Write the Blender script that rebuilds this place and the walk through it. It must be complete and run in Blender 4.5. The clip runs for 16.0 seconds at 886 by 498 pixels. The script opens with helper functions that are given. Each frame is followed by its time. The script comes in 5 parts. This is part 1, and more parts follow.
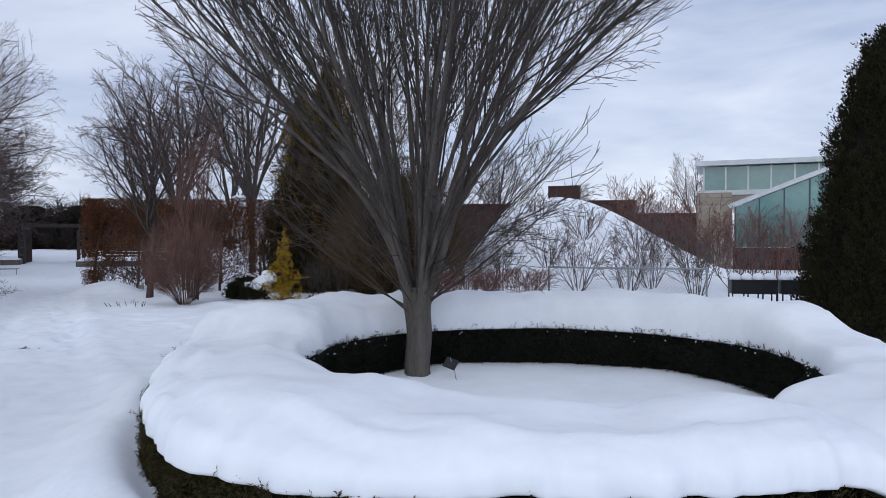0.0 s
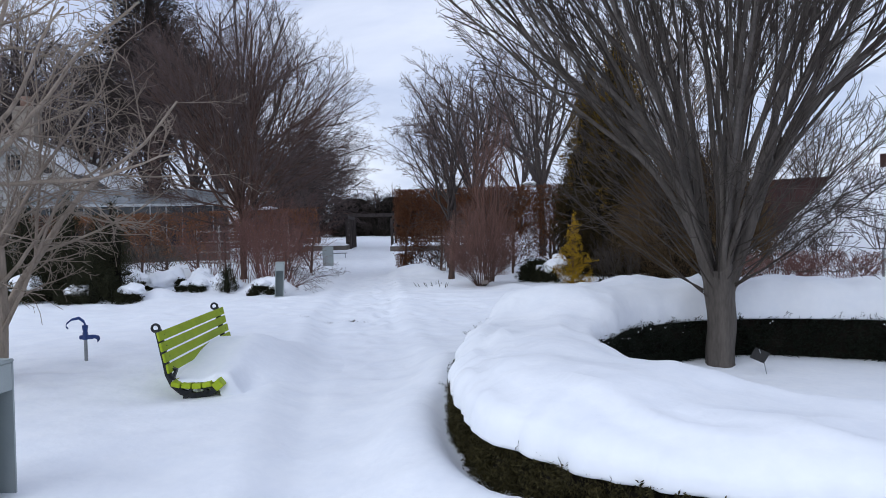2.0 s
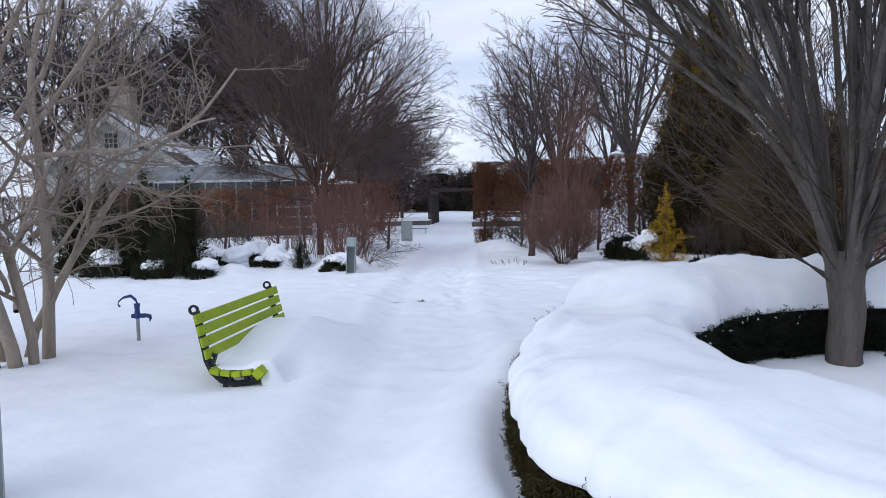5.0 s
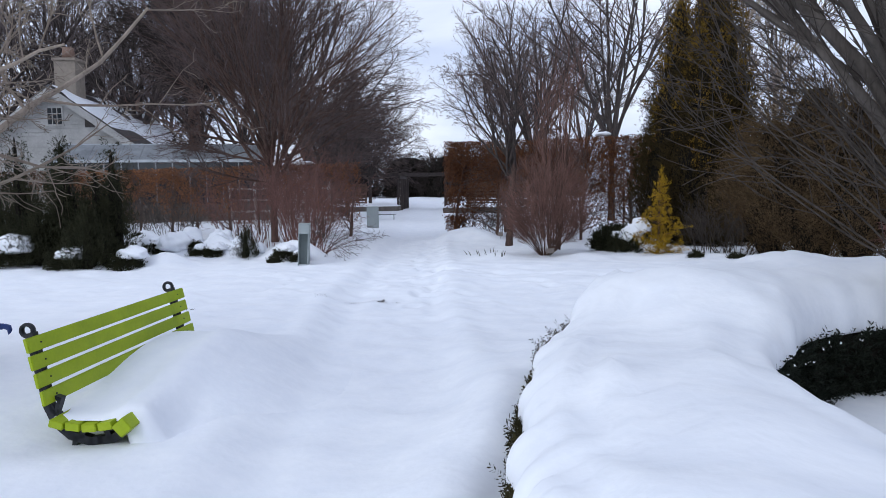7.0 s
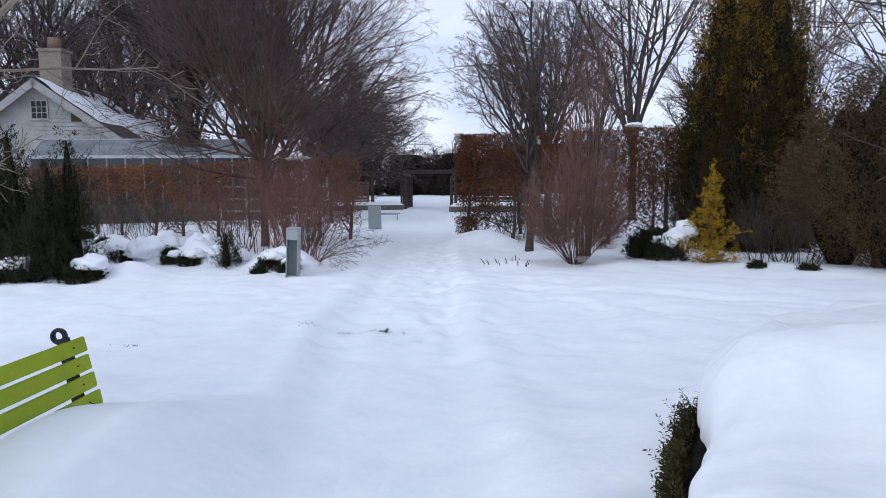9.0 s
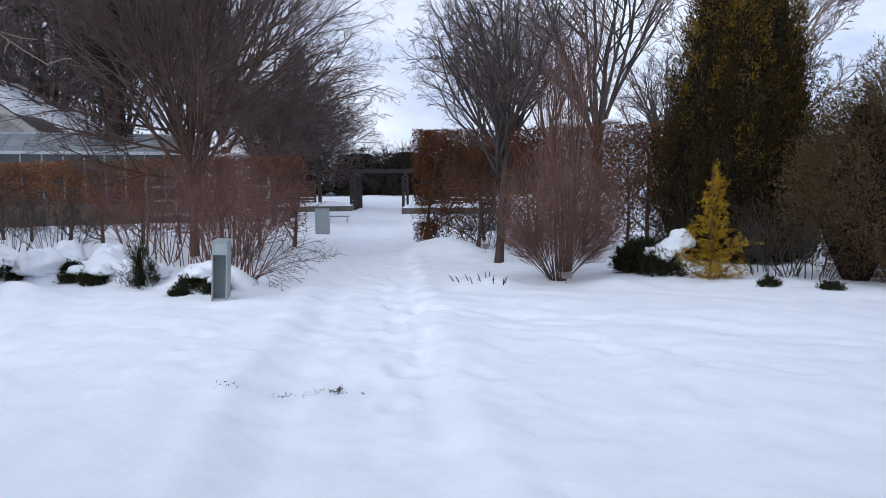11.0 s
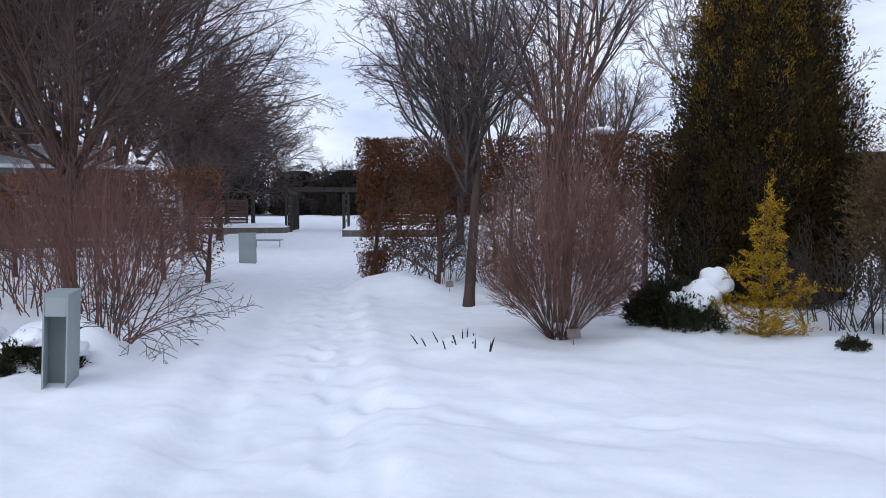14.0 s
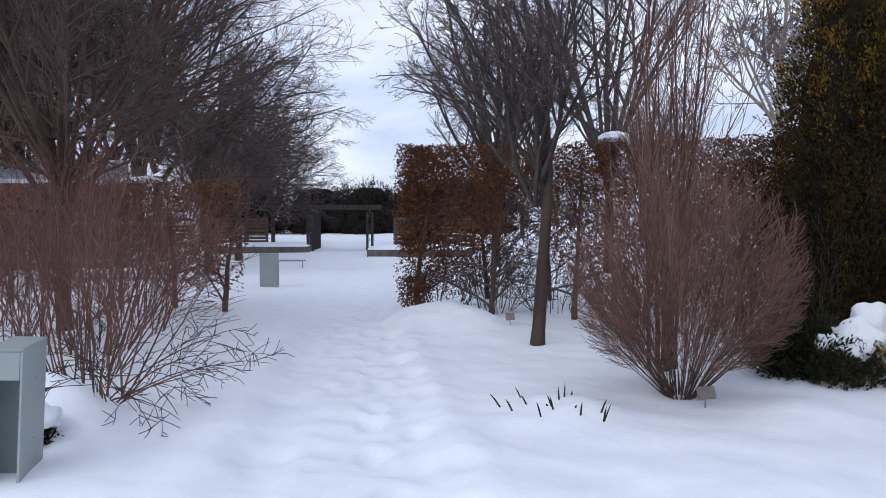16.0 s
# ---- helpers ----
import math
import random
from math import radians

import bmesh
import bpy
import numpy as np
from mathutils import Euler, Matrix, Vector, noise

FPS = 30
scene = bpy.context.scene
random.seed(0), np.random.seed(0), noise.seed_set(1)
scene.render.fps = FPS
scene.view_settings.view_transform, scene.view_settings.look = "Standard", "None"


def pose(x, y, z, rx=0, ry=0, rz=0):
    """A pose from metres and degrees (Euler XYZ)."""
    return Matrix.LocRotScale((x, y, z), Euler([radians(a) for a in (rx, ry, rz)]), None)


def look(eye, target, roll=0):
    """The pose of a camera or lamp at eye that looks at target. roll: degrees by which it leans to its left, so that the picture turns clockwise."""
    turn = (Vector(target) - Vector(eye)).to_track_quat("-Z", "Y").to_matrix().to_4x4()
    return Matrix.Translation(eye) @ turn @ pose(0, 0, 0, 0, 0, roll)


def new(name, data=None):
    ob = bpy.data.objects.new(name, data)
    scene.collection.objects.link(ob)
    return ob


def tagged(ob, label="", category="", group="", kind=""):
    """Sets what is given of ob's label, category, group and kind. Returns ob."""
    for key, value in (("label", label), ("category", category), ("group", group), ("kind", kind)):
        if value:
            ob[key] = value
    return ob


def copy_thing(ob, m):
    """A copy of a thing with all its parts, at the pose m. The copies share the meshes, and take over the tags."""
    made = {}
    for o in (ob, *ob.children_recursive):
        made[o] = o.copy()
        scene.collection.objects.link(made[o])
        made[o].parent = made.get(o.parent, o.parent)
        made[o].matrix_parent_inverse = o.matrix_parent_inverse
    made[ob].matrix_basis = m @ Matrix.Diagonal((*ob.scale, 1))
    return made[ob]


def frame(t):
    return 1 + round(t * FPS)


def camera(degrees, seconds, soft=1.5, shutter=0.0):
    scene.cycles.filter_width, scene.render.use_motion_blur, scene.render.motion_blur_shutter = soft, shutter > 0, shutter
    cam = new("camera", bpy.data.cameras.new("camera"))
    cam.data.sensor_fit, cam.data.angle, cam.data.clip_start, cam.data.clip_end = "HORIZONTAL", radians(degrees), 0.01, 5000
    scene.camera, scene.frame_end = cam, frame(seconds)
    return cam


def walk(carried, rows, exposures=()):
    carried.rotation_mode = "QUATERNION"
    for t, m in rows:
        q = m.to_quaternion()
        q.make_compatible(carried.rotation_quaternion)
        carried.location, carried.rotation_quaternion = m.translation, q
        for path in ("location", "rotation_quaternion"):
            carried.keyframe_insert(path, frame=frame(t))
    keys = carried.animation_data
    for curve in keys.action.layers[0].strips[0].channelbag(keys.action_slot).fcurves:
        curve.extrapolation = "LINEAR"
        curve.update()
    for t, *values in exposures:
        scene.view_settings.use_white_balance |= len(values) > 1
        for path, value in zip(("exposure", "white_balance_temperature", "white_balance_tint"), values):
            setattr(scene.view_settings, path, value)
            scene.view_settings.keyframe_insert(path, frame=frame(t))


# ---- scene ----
cam = camera(65.7, 16.0, soft=0.6)
EXPOSURE = 0.16
METRES, EYE, TILT, LEAN, TURN = 11.4, 1.50, -0.9, 0.0, 0.0
ROWS = [
    (0.0, 0.0, 0.0, 0.0, 0.0, 0.0, -0.0),
    (0.5, -0.0061, -0.0005, -0.0004, 7.61, -0.65, 0.24),
    (1.0, -0.0104, -0.0007, -0.0004, 13.86, -1.0, 0.44),
    (1.5, -0.0089, 0.0004, -0.0006, 19.12, -1.13, 0.71),
    (2.0, -0.0044, 0.0033, -0.0007, 23.7, -1.19, 0.89),
    (2.5, -0.0027, 0.0044, -0.0006, 27.16, -1.32, 0.83),
    (3.0, -0.003, 0.0066, -0.0006, 29.65, -1.44, 0.79),
    (3.5, -0.0016, 0.0121, -0.0017, 31.05, -1.63, 0.8),
    (6.0, -0.052, 0.1458, -0.0055, 30.13, -4.14, 0.55),
    (6.5, -0.0725, 0.1827, -0.009, 29.14, -4.28, 0.43),
    (7.0, -0.0984, 0.217, -0.008, 28.43, -4.28, 0.32),
    (7.5, -0.1255, 0.2467, -0.0031, 28.75, -4.26, 0.31),
    (8.0, -0.1456, 0.287, -0.007, 29.03, -4.4, 0.41),
    (10.5, -0.2647, 0.4545, -0.0027, 25.79, -4.48, 0.08),
    (11.0, -0.2826, 0.4903, 0.001, 24.37, -4.52, 0.08),
    (11.5, -0.3056, 0.5267, -0.0016, 23.92, -4.6, -0.0),
    (12.0, -0.3271, 0.5723, -0.0035, 22.43, -4.61, -0.03),
    (12.5, -0.3497, 0.6145, 0.0036, 21.3, -4.58, -0.03),
    (13.0, -0.3698, 0.6422, 0.009, 20.85, -4.19, -0.16),
    (13.5, -0.3827, 0.6779, 0.0063, 20.36, -3.75, -0.15),
    (14.0, -0.4005, 0.7104, 0.0075, 19.43, -2.89, -0.21),
    (14.5, -0.4182, 0.7454, 0.0066, 17.96, -2.29, -0.31),
    (15.0, -0.4346, 0.7853, 0.01, 16.21, -2.08, -0.33),
    (15.5, -0.4647, 0.8099, 0.0102, 16.22, -1.59, -0.52),
    (16.0, -0.4952, 0.8335, 0.008, 20.88, -1.35, -0.27),
]
walk(cam, [(t, pose(0, 0, EYE, TILT, LEAN, TURN) @ pose(METRES * x, METRES * y, METRES * z, 90 + pitch, roll, yaw)) for t, x, y, z, yaw, pitch, roll in ROWS],
     exposures=[(0.0, EXPOSURE - 0.19), (1.5, EXPOSURE - 0.05), (2.5, EXPOSURE + 0.02), (7.0, EXPOSURE + 0.12), (16.0, EXPOSURE + 0.15)])

# ---- world and light ----
SUN_UP, SUN_TURN = 32.0, 200.0
world = bpy.data.worlds.new("overcast_sky")
scene.world = world
world.use_nodes = True
wn, wl = world.node_tree.nodes, world.node_tree.links
wn.clear()
w_out = wn.new("ShaderNodeOutputWorld")
w_bg = wn.new("ShaderNodeBackground")
w_sky = wn.new("ShaderNodeTexSky")
w_sky.sky_type, w_sky.sun_disc = "NISHITA", False
w_sky.sun_elevation, w_sky.sun_rotation = radians(SUN_UP), radians(SUN_TURN)
w_tc = wn.new("ShaderNodeTexCoord")
w_map = wn.new("ShaderNodeMapping")
w_map.inputs["Scale"].default_value = (1.6, 1.6, 5.0)
w_map.inputs["Rotation"].default_value = (0.1, 0.2, 0.7)
w_noise = wn.new("ShaderNodeTexNoise")
w_noise.inputs["Scale"].default_value = 1.7
w_noise.inputs["Detail"].default_value = 7.0
w_noise.inputs["Roughness"].default_value = 0.55
w_noise.inputs["Distortion"].default_value = 0.3
w_ramp = wn.new("ShaderNodeValToRGB")
w_ramp.color_ramp.elements[0].position, w_ramp.color_ramp.elements[0].color = 0.36, (4.45, 5.2, 7.2, 1)
w_ramp.color_ramp.elements[1].position, w_ramp.color_ramp.elements[1].color = 0.70, (8.25, 8.8, 10.3, 1)
w_mix = wn.new("ShaderNodeMixRGB")
w_mix.inputs["Fac"].default_value = 0.86
wl.new(w_tc.outputs["Generated"], w_map.inputs["Vector"])
wl.new(w_map.outputs["Vector"], w_noise.inputs["Vector"])
wl.new(w_noise.outputs["Fac"], w_ramp.inputs["Fac"])
wl.new(w_sky.outputs["Color"], w_mix.inputs["Color1"])
wl.new(w_ramp.outputs["Color"], w_mix.inputs["Color2"])
wl.new(w_mix.outputs["Color"], w_bg.inputs["Color"])
w_bg.inputs["Strength"].default_value = 0.108
wl.new(w_bg.outputs["Background"], w_out.inputs["Surface"])

sun = new("sun", bpy.data.lights.new("sun", "SUN"))
sun.data.energy, sun.data.angle, sun.data.color = 0.85, radians(60), (0.91, 0.97, 1.0)
sun.matrix_world = look((0, 0, 0), (-math.sin(radians(SUN_TURN)), -math.cos(radians(SUN_TURN)), -math.tan(radians(SUN_UP))))

# ---- materials ----


def material(name, dark, light, scale=6.0, rough=0.8, bump=0.3, fine=60.0, stretch=(1, 1, 1), metal=0.0, island=0.0, spec=0.3, depth=0.02):
    """Two-scale noise colour with relief; island: how far each leaf or piece strays in value."""
    m = bpy.data.materials.new(name)
    m.use_nodes = True
    n, l = m.node_tree.nodes, m.node_tree.links
    p = n["Principled BSDF"]
    p.inputs["Roughness"].default_value, p.inputs["Metallic"].default_value = rough, metal
    p.inputs["Specular IOR Level"].default_value = spec
    tc, mp = n.new("ShaderNodeTexCoord"), n.new("ShaderNodeMapping")
    mp.inputs["Scale"].default_value = stretch
    l.new(tc.outputs["Object"], mp.inputs["Vector"])
    a, b = n.new("ShaderNodeTexNoise"), n.new("ShaderNodeTexNoise")
    a.inputs["Scale"].default_value, a.inputs["Detail"].default_value = scale, 4.0
    b.inputs["Scale"].default_value, b.inputs["Detail"].default_value = fine, 3.0
    l.new(mp.outputs["Vector"], a.inputs["Vector"]), l.new(mp.outputs["Vector"], b.inputs["Vector"])
    add = n.new("ShaderNodeMath")
    add.operation = "MULTIPLY_ADD"
    add.inputs[1].default_value = 0.45
    l.new(b.outputs["Fac"], add.inputs[0]), l.new(a.outputs["Fac"], add.inputs[2])
    source = add.outputs[0]
    if island:
        g = n.new("ShaderNodeNewGeometry")
        k = n.new("ShaderNodeMath")
        k.operation = "MULTIPLY_ADD"
        k.inputs[1].default_value = island
        l.new(g.outputs["Random Per Island"], k.inputs[0]), l.new(source, k.inputs[2])
        source = k.outputs[0]
    r = n.new("ShaderNodeMapRange")
    r.inputs["From Min"].default_value, r.inputs["From Max"].default_value = 0.45, 1.0 + island * 0.9
    l.new(source, r.inputs["Value"])
    mix = n.new("ShaderNodeMixRGB")
    mix.inputs["Color1"].default_value, mix.inputs["Color2"].default_value = (*dark, 1), (*light, 1)
    l.new(r.outputs["Result"], mix.inputs["Fac"]), l.new(mix.outputs["Color"], p.inputs["Base Color"])
    if bump:
        bp = n.new("ShaderNodeBump")
        bp.inputs["Strength"].default_value, bp.inputs["Distance"].default_value = bump, depth
        l.new(add.outputs[0], bp.inputs["Height"]), l.new(bp.outputs["Normal"], p.inputs["Normal"])
    return m


SNOW = material("snow", (0.80, 0.83, 0.88), (0.88, 0.90, 0.93), 3.0, 0.8, 0.22, 14.0, spec=0.12, depth=0.03)
BARK_GREY = material("grey_bark", (0.05, 0.043, 0.038), (0.145, 0.125, 0.11), 7, 0.9, 0.5, 70, (1, 1, 0.18))
BARK_PALE = material("pale_bark", (0.18, 0.145, 0.115), (0.37, 0.305, 0.25), 7, 0.9, 0.5, 60, (1, 1, 0.2))
BARK_DARK = material("dark_bark", (0.035, 0.028, 0.026), (0.085, 0.068, 0.062), 8, 0.9, 0.5, 60, (1, 1, 0.2))
BARK_UMBER = material("umber_bark", (0.035, 0.022, 0.018), (0.09, 0.058, 0.047), 8, 0.9, 0.5, 60, (1, 1, 0.2))
BARK_BROWN = material("brown_bark", (0.055, 0.032, 0.025), (0.13, 0.08, 0.062), 8, 0.9, 0.5, 60, (1, 1, 0.2))
TWIG_GREY = material("grey_twig", (0.038, 0.032, 0.028), (0.10, 0.084, 0.074), 5, 0.85, 0, 40, spec=0.06)
TWIG_DARK = material("dark_twig", (0.064, 0.048, 0.045), (0.17, 0.128, 0.12), 5, 0.85, 0, 40, spec=0.06)
TWIG_PALE = material("pale_twig", (0.165, 0.132, 0.108), (0.33, 0.27, 0.22), 5, 0.85, 0, 40, spec=0.06)
TWIG_RED = material("red_twig", (0.09, 0.044, 0.037), (0.25, 0.14, 0.12), 5, 0.75, 0, 40, island=0.4, spec=0.06)
TWIG_PURPLE = material("purple_brown_twig", (0.092, 0.049, 0.042), (0.265, 0.155, 0.127), 3, 0.85, 0, 40, island=0.5, spec=0.06)
TWIG_FAR = material("far_twig", (0.085, 0.070, 0.068), (0.19, 0.155, 0.148), 2, 0.9, 0, 20, spec=0.06)
LEAF_RUST = material("rust_dry_leaf", (0.04, 0.016, 0.010), (0.225, 0.10, 0.05), 2.5, 0.8, 0, 30, island=0.6, spec=0.06)
LEAF_TAN = material("tan_dry_leaf", (0.06, 0.026, 0.015), (0.36, 0.165, 0.08), 1.2, 0.8, 0, 30, island=0.6, spec=0.06)
# yew for the inner side, its colour lowered to paint the shade there
LEAF_YEW_SHADE = material("shade_dark_yew_needles", (0.004, 0.006, 0.005), (0.024, 0.029, 0.020), 3, 0.6, 0, 30, island=0.5, spec=0.06)
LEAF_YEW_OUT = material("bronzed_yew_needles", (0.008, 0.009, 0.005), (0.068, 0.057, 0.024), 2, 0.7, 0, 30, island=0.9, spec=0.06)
LEAF_CEDAR = material("olive_cedar_spray", (0.009, 0.008, 0.004), (0.070, 0.049, 0.019), 1.1, 0.75, 0, 20, island=0.35, spec=0.06)
LEAF_CEDAR_DARK = material("dark_cedar_spray", (0.005, 0.006, 0.004), (0.040, 0.037, 0.018), 1.5, 0.75, 0, 20, island=0.35, spec=0.06)
LEAF_GOLD = material("golden_cedar_tip", (0.05, 0.033, 0.007), (0.26, 0.155, 0.024), 1.5, 0.7, 0, 20, island=0.35, spec=0.06)
LEAF_YELLOW = material("yellow_conifer_spray", (0.05, 0.033, 0.005), (0.58, 0.35, 0.03), 3, 0.7, 0, 30, island=0.6, spec=0.06)
LEAF_GREEN = material("dark_green_needles", (0.011, 0.013, 0.008), (0.05, 0.05, 0.027), 3, 0.7, 0, 30, island=0.6, spec=0.06)
LEAF_BROWNGREEN = material("bronzed_juniper", (0.03, 0.02, 0.012), (0.15, 0.10, 0.052), 2, 0.75, 0, 30, island=0.6, spec=0.06)
LEAF_PINE = material("far_pine_needles", (0.016, 0.014, 0.013), (0.065, 0.052, 0.045), 2, 0.8, 0, 20, island=0.5, spec=0.06)
# near-black colour that paints the shade among inner twigs of hedge and conifers
SHADE_CORE = material("painted_twig_shade", (0.008, 0.007, 0.006), (0.022, 0.019, 0.015), 8, 0.95, 0.4, 40, spec=0.06)
LIME = material("lime_green_paint", (0.25, 0.34, 0.003), (0.34, 0.43, 0.008), 5, 0.55, 0.12, 50, (1, 1, 1), spec=0.4, depth=0.004)
IRON = material("black_iron", (0.010, 0.011, 0.014), (0.026, 0.028, 0.033), 12, 0.45, 0.2, 80, depth=0.004)
BOLLARD = material("grey_green_powder_coat", (0.29, 0.33, 0.33), (0.35, 0.385, 0.38), 3, 0.5, 0.08, 120, depth=0.002)
# the coat darkened in colour for the recess shade; the screws share it
BOLLARD_IN = material("recess_shade_grey", (0.17, 0.20, 0.20), (0.22, 0.25, 0.25), 3, 0.55, 0.08, 90, depth=0.002)
BLUE = material("blue_enamel", (0.008, 0.03, 0.13), (0.02, 0.055, 0.22), 12, 0.4, 0.1, 60, spec=0.45, depth=0.003)
STEEL = material("galvanised_steel", (0.22, 0.23, 0.24), (0.36, 0.37, 0.38), 10, 0.45, 0.1, 60, metal=0.7, depth=0.003)
CLAPBOARD = material("weathered_white_clapboard", (0.28, 0.275, 0.26), (0.56, 0.55, 0.53), 1.5, 0.8, 0.2, 14, (1, 1, 1), island=0.2)
SHINGLE = material("dark_shingle", (0.05, 0.045, 0.045), (0.10, 0.09, 0.085), 5, 0.9, 0.3, 25)
BRICK = material("chimney_brick", (0.16, 0.10, 0.075), (0.30, 0.20, 0.16), 8, 0.9, 0.4, 30, island=0.4)
STONE = material("tan_ashlar_stone", (0.17, 0.145, 0.12), (0.34, 0.29, 0.24), 5, 0.9, 0.5, 25, island=0.6)
CORTEN = material("red_brown_wall", (0.032, 0.016, 0.014), (0.068, 0.034, 0.03), 1.2, 0.85, 0.3, 12)
TEAL = material("teal_glazing", (0.08, 0.19, 0.19), (0.13, 0.26, 0.25), 0.7, 0.12, 0.03, 4, spec=0.6)
TEAL_PALE = material("pale_teal_glazing", (0.13, 0.24, 0.235), (0.20, 0.32, 0.31), 0.9, 0.1, 0.03, 4, spec=0.6)
ALU = material("pale_metal_trim", (0.42, 0.45, 0.47), (0.55, 0.58, 0.60), 4, 0.4, 0.05, 30, metal=0.3)
MULLION = material("dark_teal_mullion", (0.03, 0.06, 0.06), (0.05, 0.09, 0.09), 4, 0.5, 0.05, 30)
TIMBER = material("grey_weathered_timber", (0.085, 0.075, 0.066), (0.19, 0.17, 0.15), 5, 0.9, 0.4, 50, (1, 1, 0.2))
TIMBER_BROWN = material("brown_fence_board", (0.09, 0.055, 0.04), (0.17, 0.11, 0.085), 5, 0.9, 0.4, 50, (0.2, 1, 1))
PLATE = material("black_plastic_plate", (0.010, 0.010, 0.011), (0.02, 0.02, 0.022), 9, 0.4, 0.05, 60)
LABEL = material("grey_plant_label", (0.15, 0.125, 0.11), (0.24, 0.21, 0.19), 9, 0.7, 0.1, 60)
DRY = material("dry_leaf_blade", (0.02, 0.02, 0.014), (0.06, 0.055, 0.035), 9, 0.8, 0, 60, island=0.5, spec=0.06)
DARKGLASS = material("dark_window_glass", (0.02, 0.024, 0.028), (0.04, 0.045, 0.05), 2, 0.1, 0.02, 9, spec=0.6)
LEANGLASS = material("frosted_lean_to_glass", (0.10, 0.115, 0.125), (0.27, 0.29, 0.305), 1.4, 0.35, 0.05, 9, spec=0.5)

# ---- mesh helpers ----
rng = random.Random(7)
nrg = np.random.default_rng(7)


def raw_mesh(name, verts, faces, mat, smooth=True):
    """A mesh from a vertex array and one array of same-sized faces."""
    verts, faces = np.asarray(verts, dtype=np.float32), np.asarray(faces, dtype=np.int32)
    me = bpy.data.meshes.new(name)
    k = faces.shape[1]
    me.vertices.add(len(verts)), me.loops.add(faces.size), me.polygons.add(len(faces))
    me.vertices.foreach_set("co", verts.ravel())
    me.loops.foreach_set("vertex_index", faces.ravel())
    me.polygons.foreach_set("loop_start", np.arange(0, faces.size, k, dtype=np.int32))
    me.polygons.foreach_set("use_smooth", np.full(len(faces), smooth))
    me.materials.append(mat)
    me.update(calc_edges=True)
    return me


def thing(name, m, label, category, group="", kind=""):
    ob = new(name)
    ob.empty_display_size = 0.2
    ob.matrix_world = m
    return tagged(ob, label, category, group, kind)


def under(name, me, parent, label=""):
    """A mesh as a part of parent, in the parent's own coordinates."""
    ob = new(name, me)
    ob.parent = parent
    return tagged(ob, label) if label else ob


def part(name, bm, mat, parent, label="", smooth=False, bevel=0.0):
    """Links a bmesh as one part under its thing."""
    if bevel:
        bmesh.ops.bevel(bm, geom=bm.edges[:], offset=bevel, segments=2, affect="EDGES", clamp_overlap=True)
    me = bpy.data.meshes.new(name)
    bm.to_mesh(me)
    bm.free()
    for f in me.polygons:
        f.use_smooth = smooth
    me.materials.append(mat)
    return under(name, me, parent, label)


def box(bm, x0, x1, y0, y1, z0, z1, m=None):
    """A box between two corners, turned by m, into bm."""
    c = Matrix.LocRotScale(((x0 + x1) / 2, (y0 + y1) / 2, (z0 + z1) / 2), None, (abs(x1 - x0), abs(y1 - y0), abs(z1 - z0)))
    bmesh.ops.create_cube(bm, size=1, matrix=(m @ c) if m else c)
    return bm


def boxes(*rows):
    bm = bmesh.new()
    for r in rows:
        box(bm, *r)
    return bm


def lofts(branches, sides):
    """Tapered tubes round polylines (points, radii), joined into vertex and face arrays."""
    groups = {}
    for pts, rad in branches:
        groups.setdefault(len(pts), []).append((pts, rad))
    V, Fc, base = [], [], 0
    ang = np.arange(sides) * 2 * math.pi / sides
    for n, items in groups.items():
        P = np.array([[tuple(p) for p in it[0]] for it in items])
        Rr = np.array([it[1] for it in items])
        d = P[:, -1] - P[:, 0]
        d /= np.linalg.norm(d, axis=1)[:, None] + 1e-9
        ref = np.where(np.abs(d[:, 2:3]) < 0.9, [[0, 0, 1.0]], [[1.0, 0, 0]])
        u = np.cross(d, ref)
        u /= np.linalg.norm(u, axis=1)[:, None]
        v = np.cross(d, u)
        ring = np.cos(ang)[None, :, None] * u[:, None, :] + np.sin(ang)[None, :, None] * v[:, None, :]
        verts = P[:, :, None, :] + Rr[:, :, None, None] * ring[:, None, :, :]
        B = len(items)
        idx = base + np.arange(B * n * sides).reshape(B, n, sides)
        a, b = idx[:, :-1], idx[:, 1:]
        f = np.stack([a, np.roll(a, -1, 2), np.roll(b, -1, 2), b], -1).reshape(-1, 4)
        V.append(verts.reshape(-1, 3)), Fc.append(f)
        base += B * n * sides
    return np.concatenate(V), np.concatenate(Fc)


def tube(bm_name, pts, rad, sides, mat, parent, label=""):
    rads = [rad] * len(pts) if isinstance(rad, (int, float)) else rad
    V, Fc = lofts([(pts, rads)], sides)
    return under(bm_name, raw_mesh(bm_name, V, Fc, mat), parent, label)


def wander(r):
    return Vector((r.gauss(0, 1), r.gauss(0, 1), r.gauss(0, 1)))


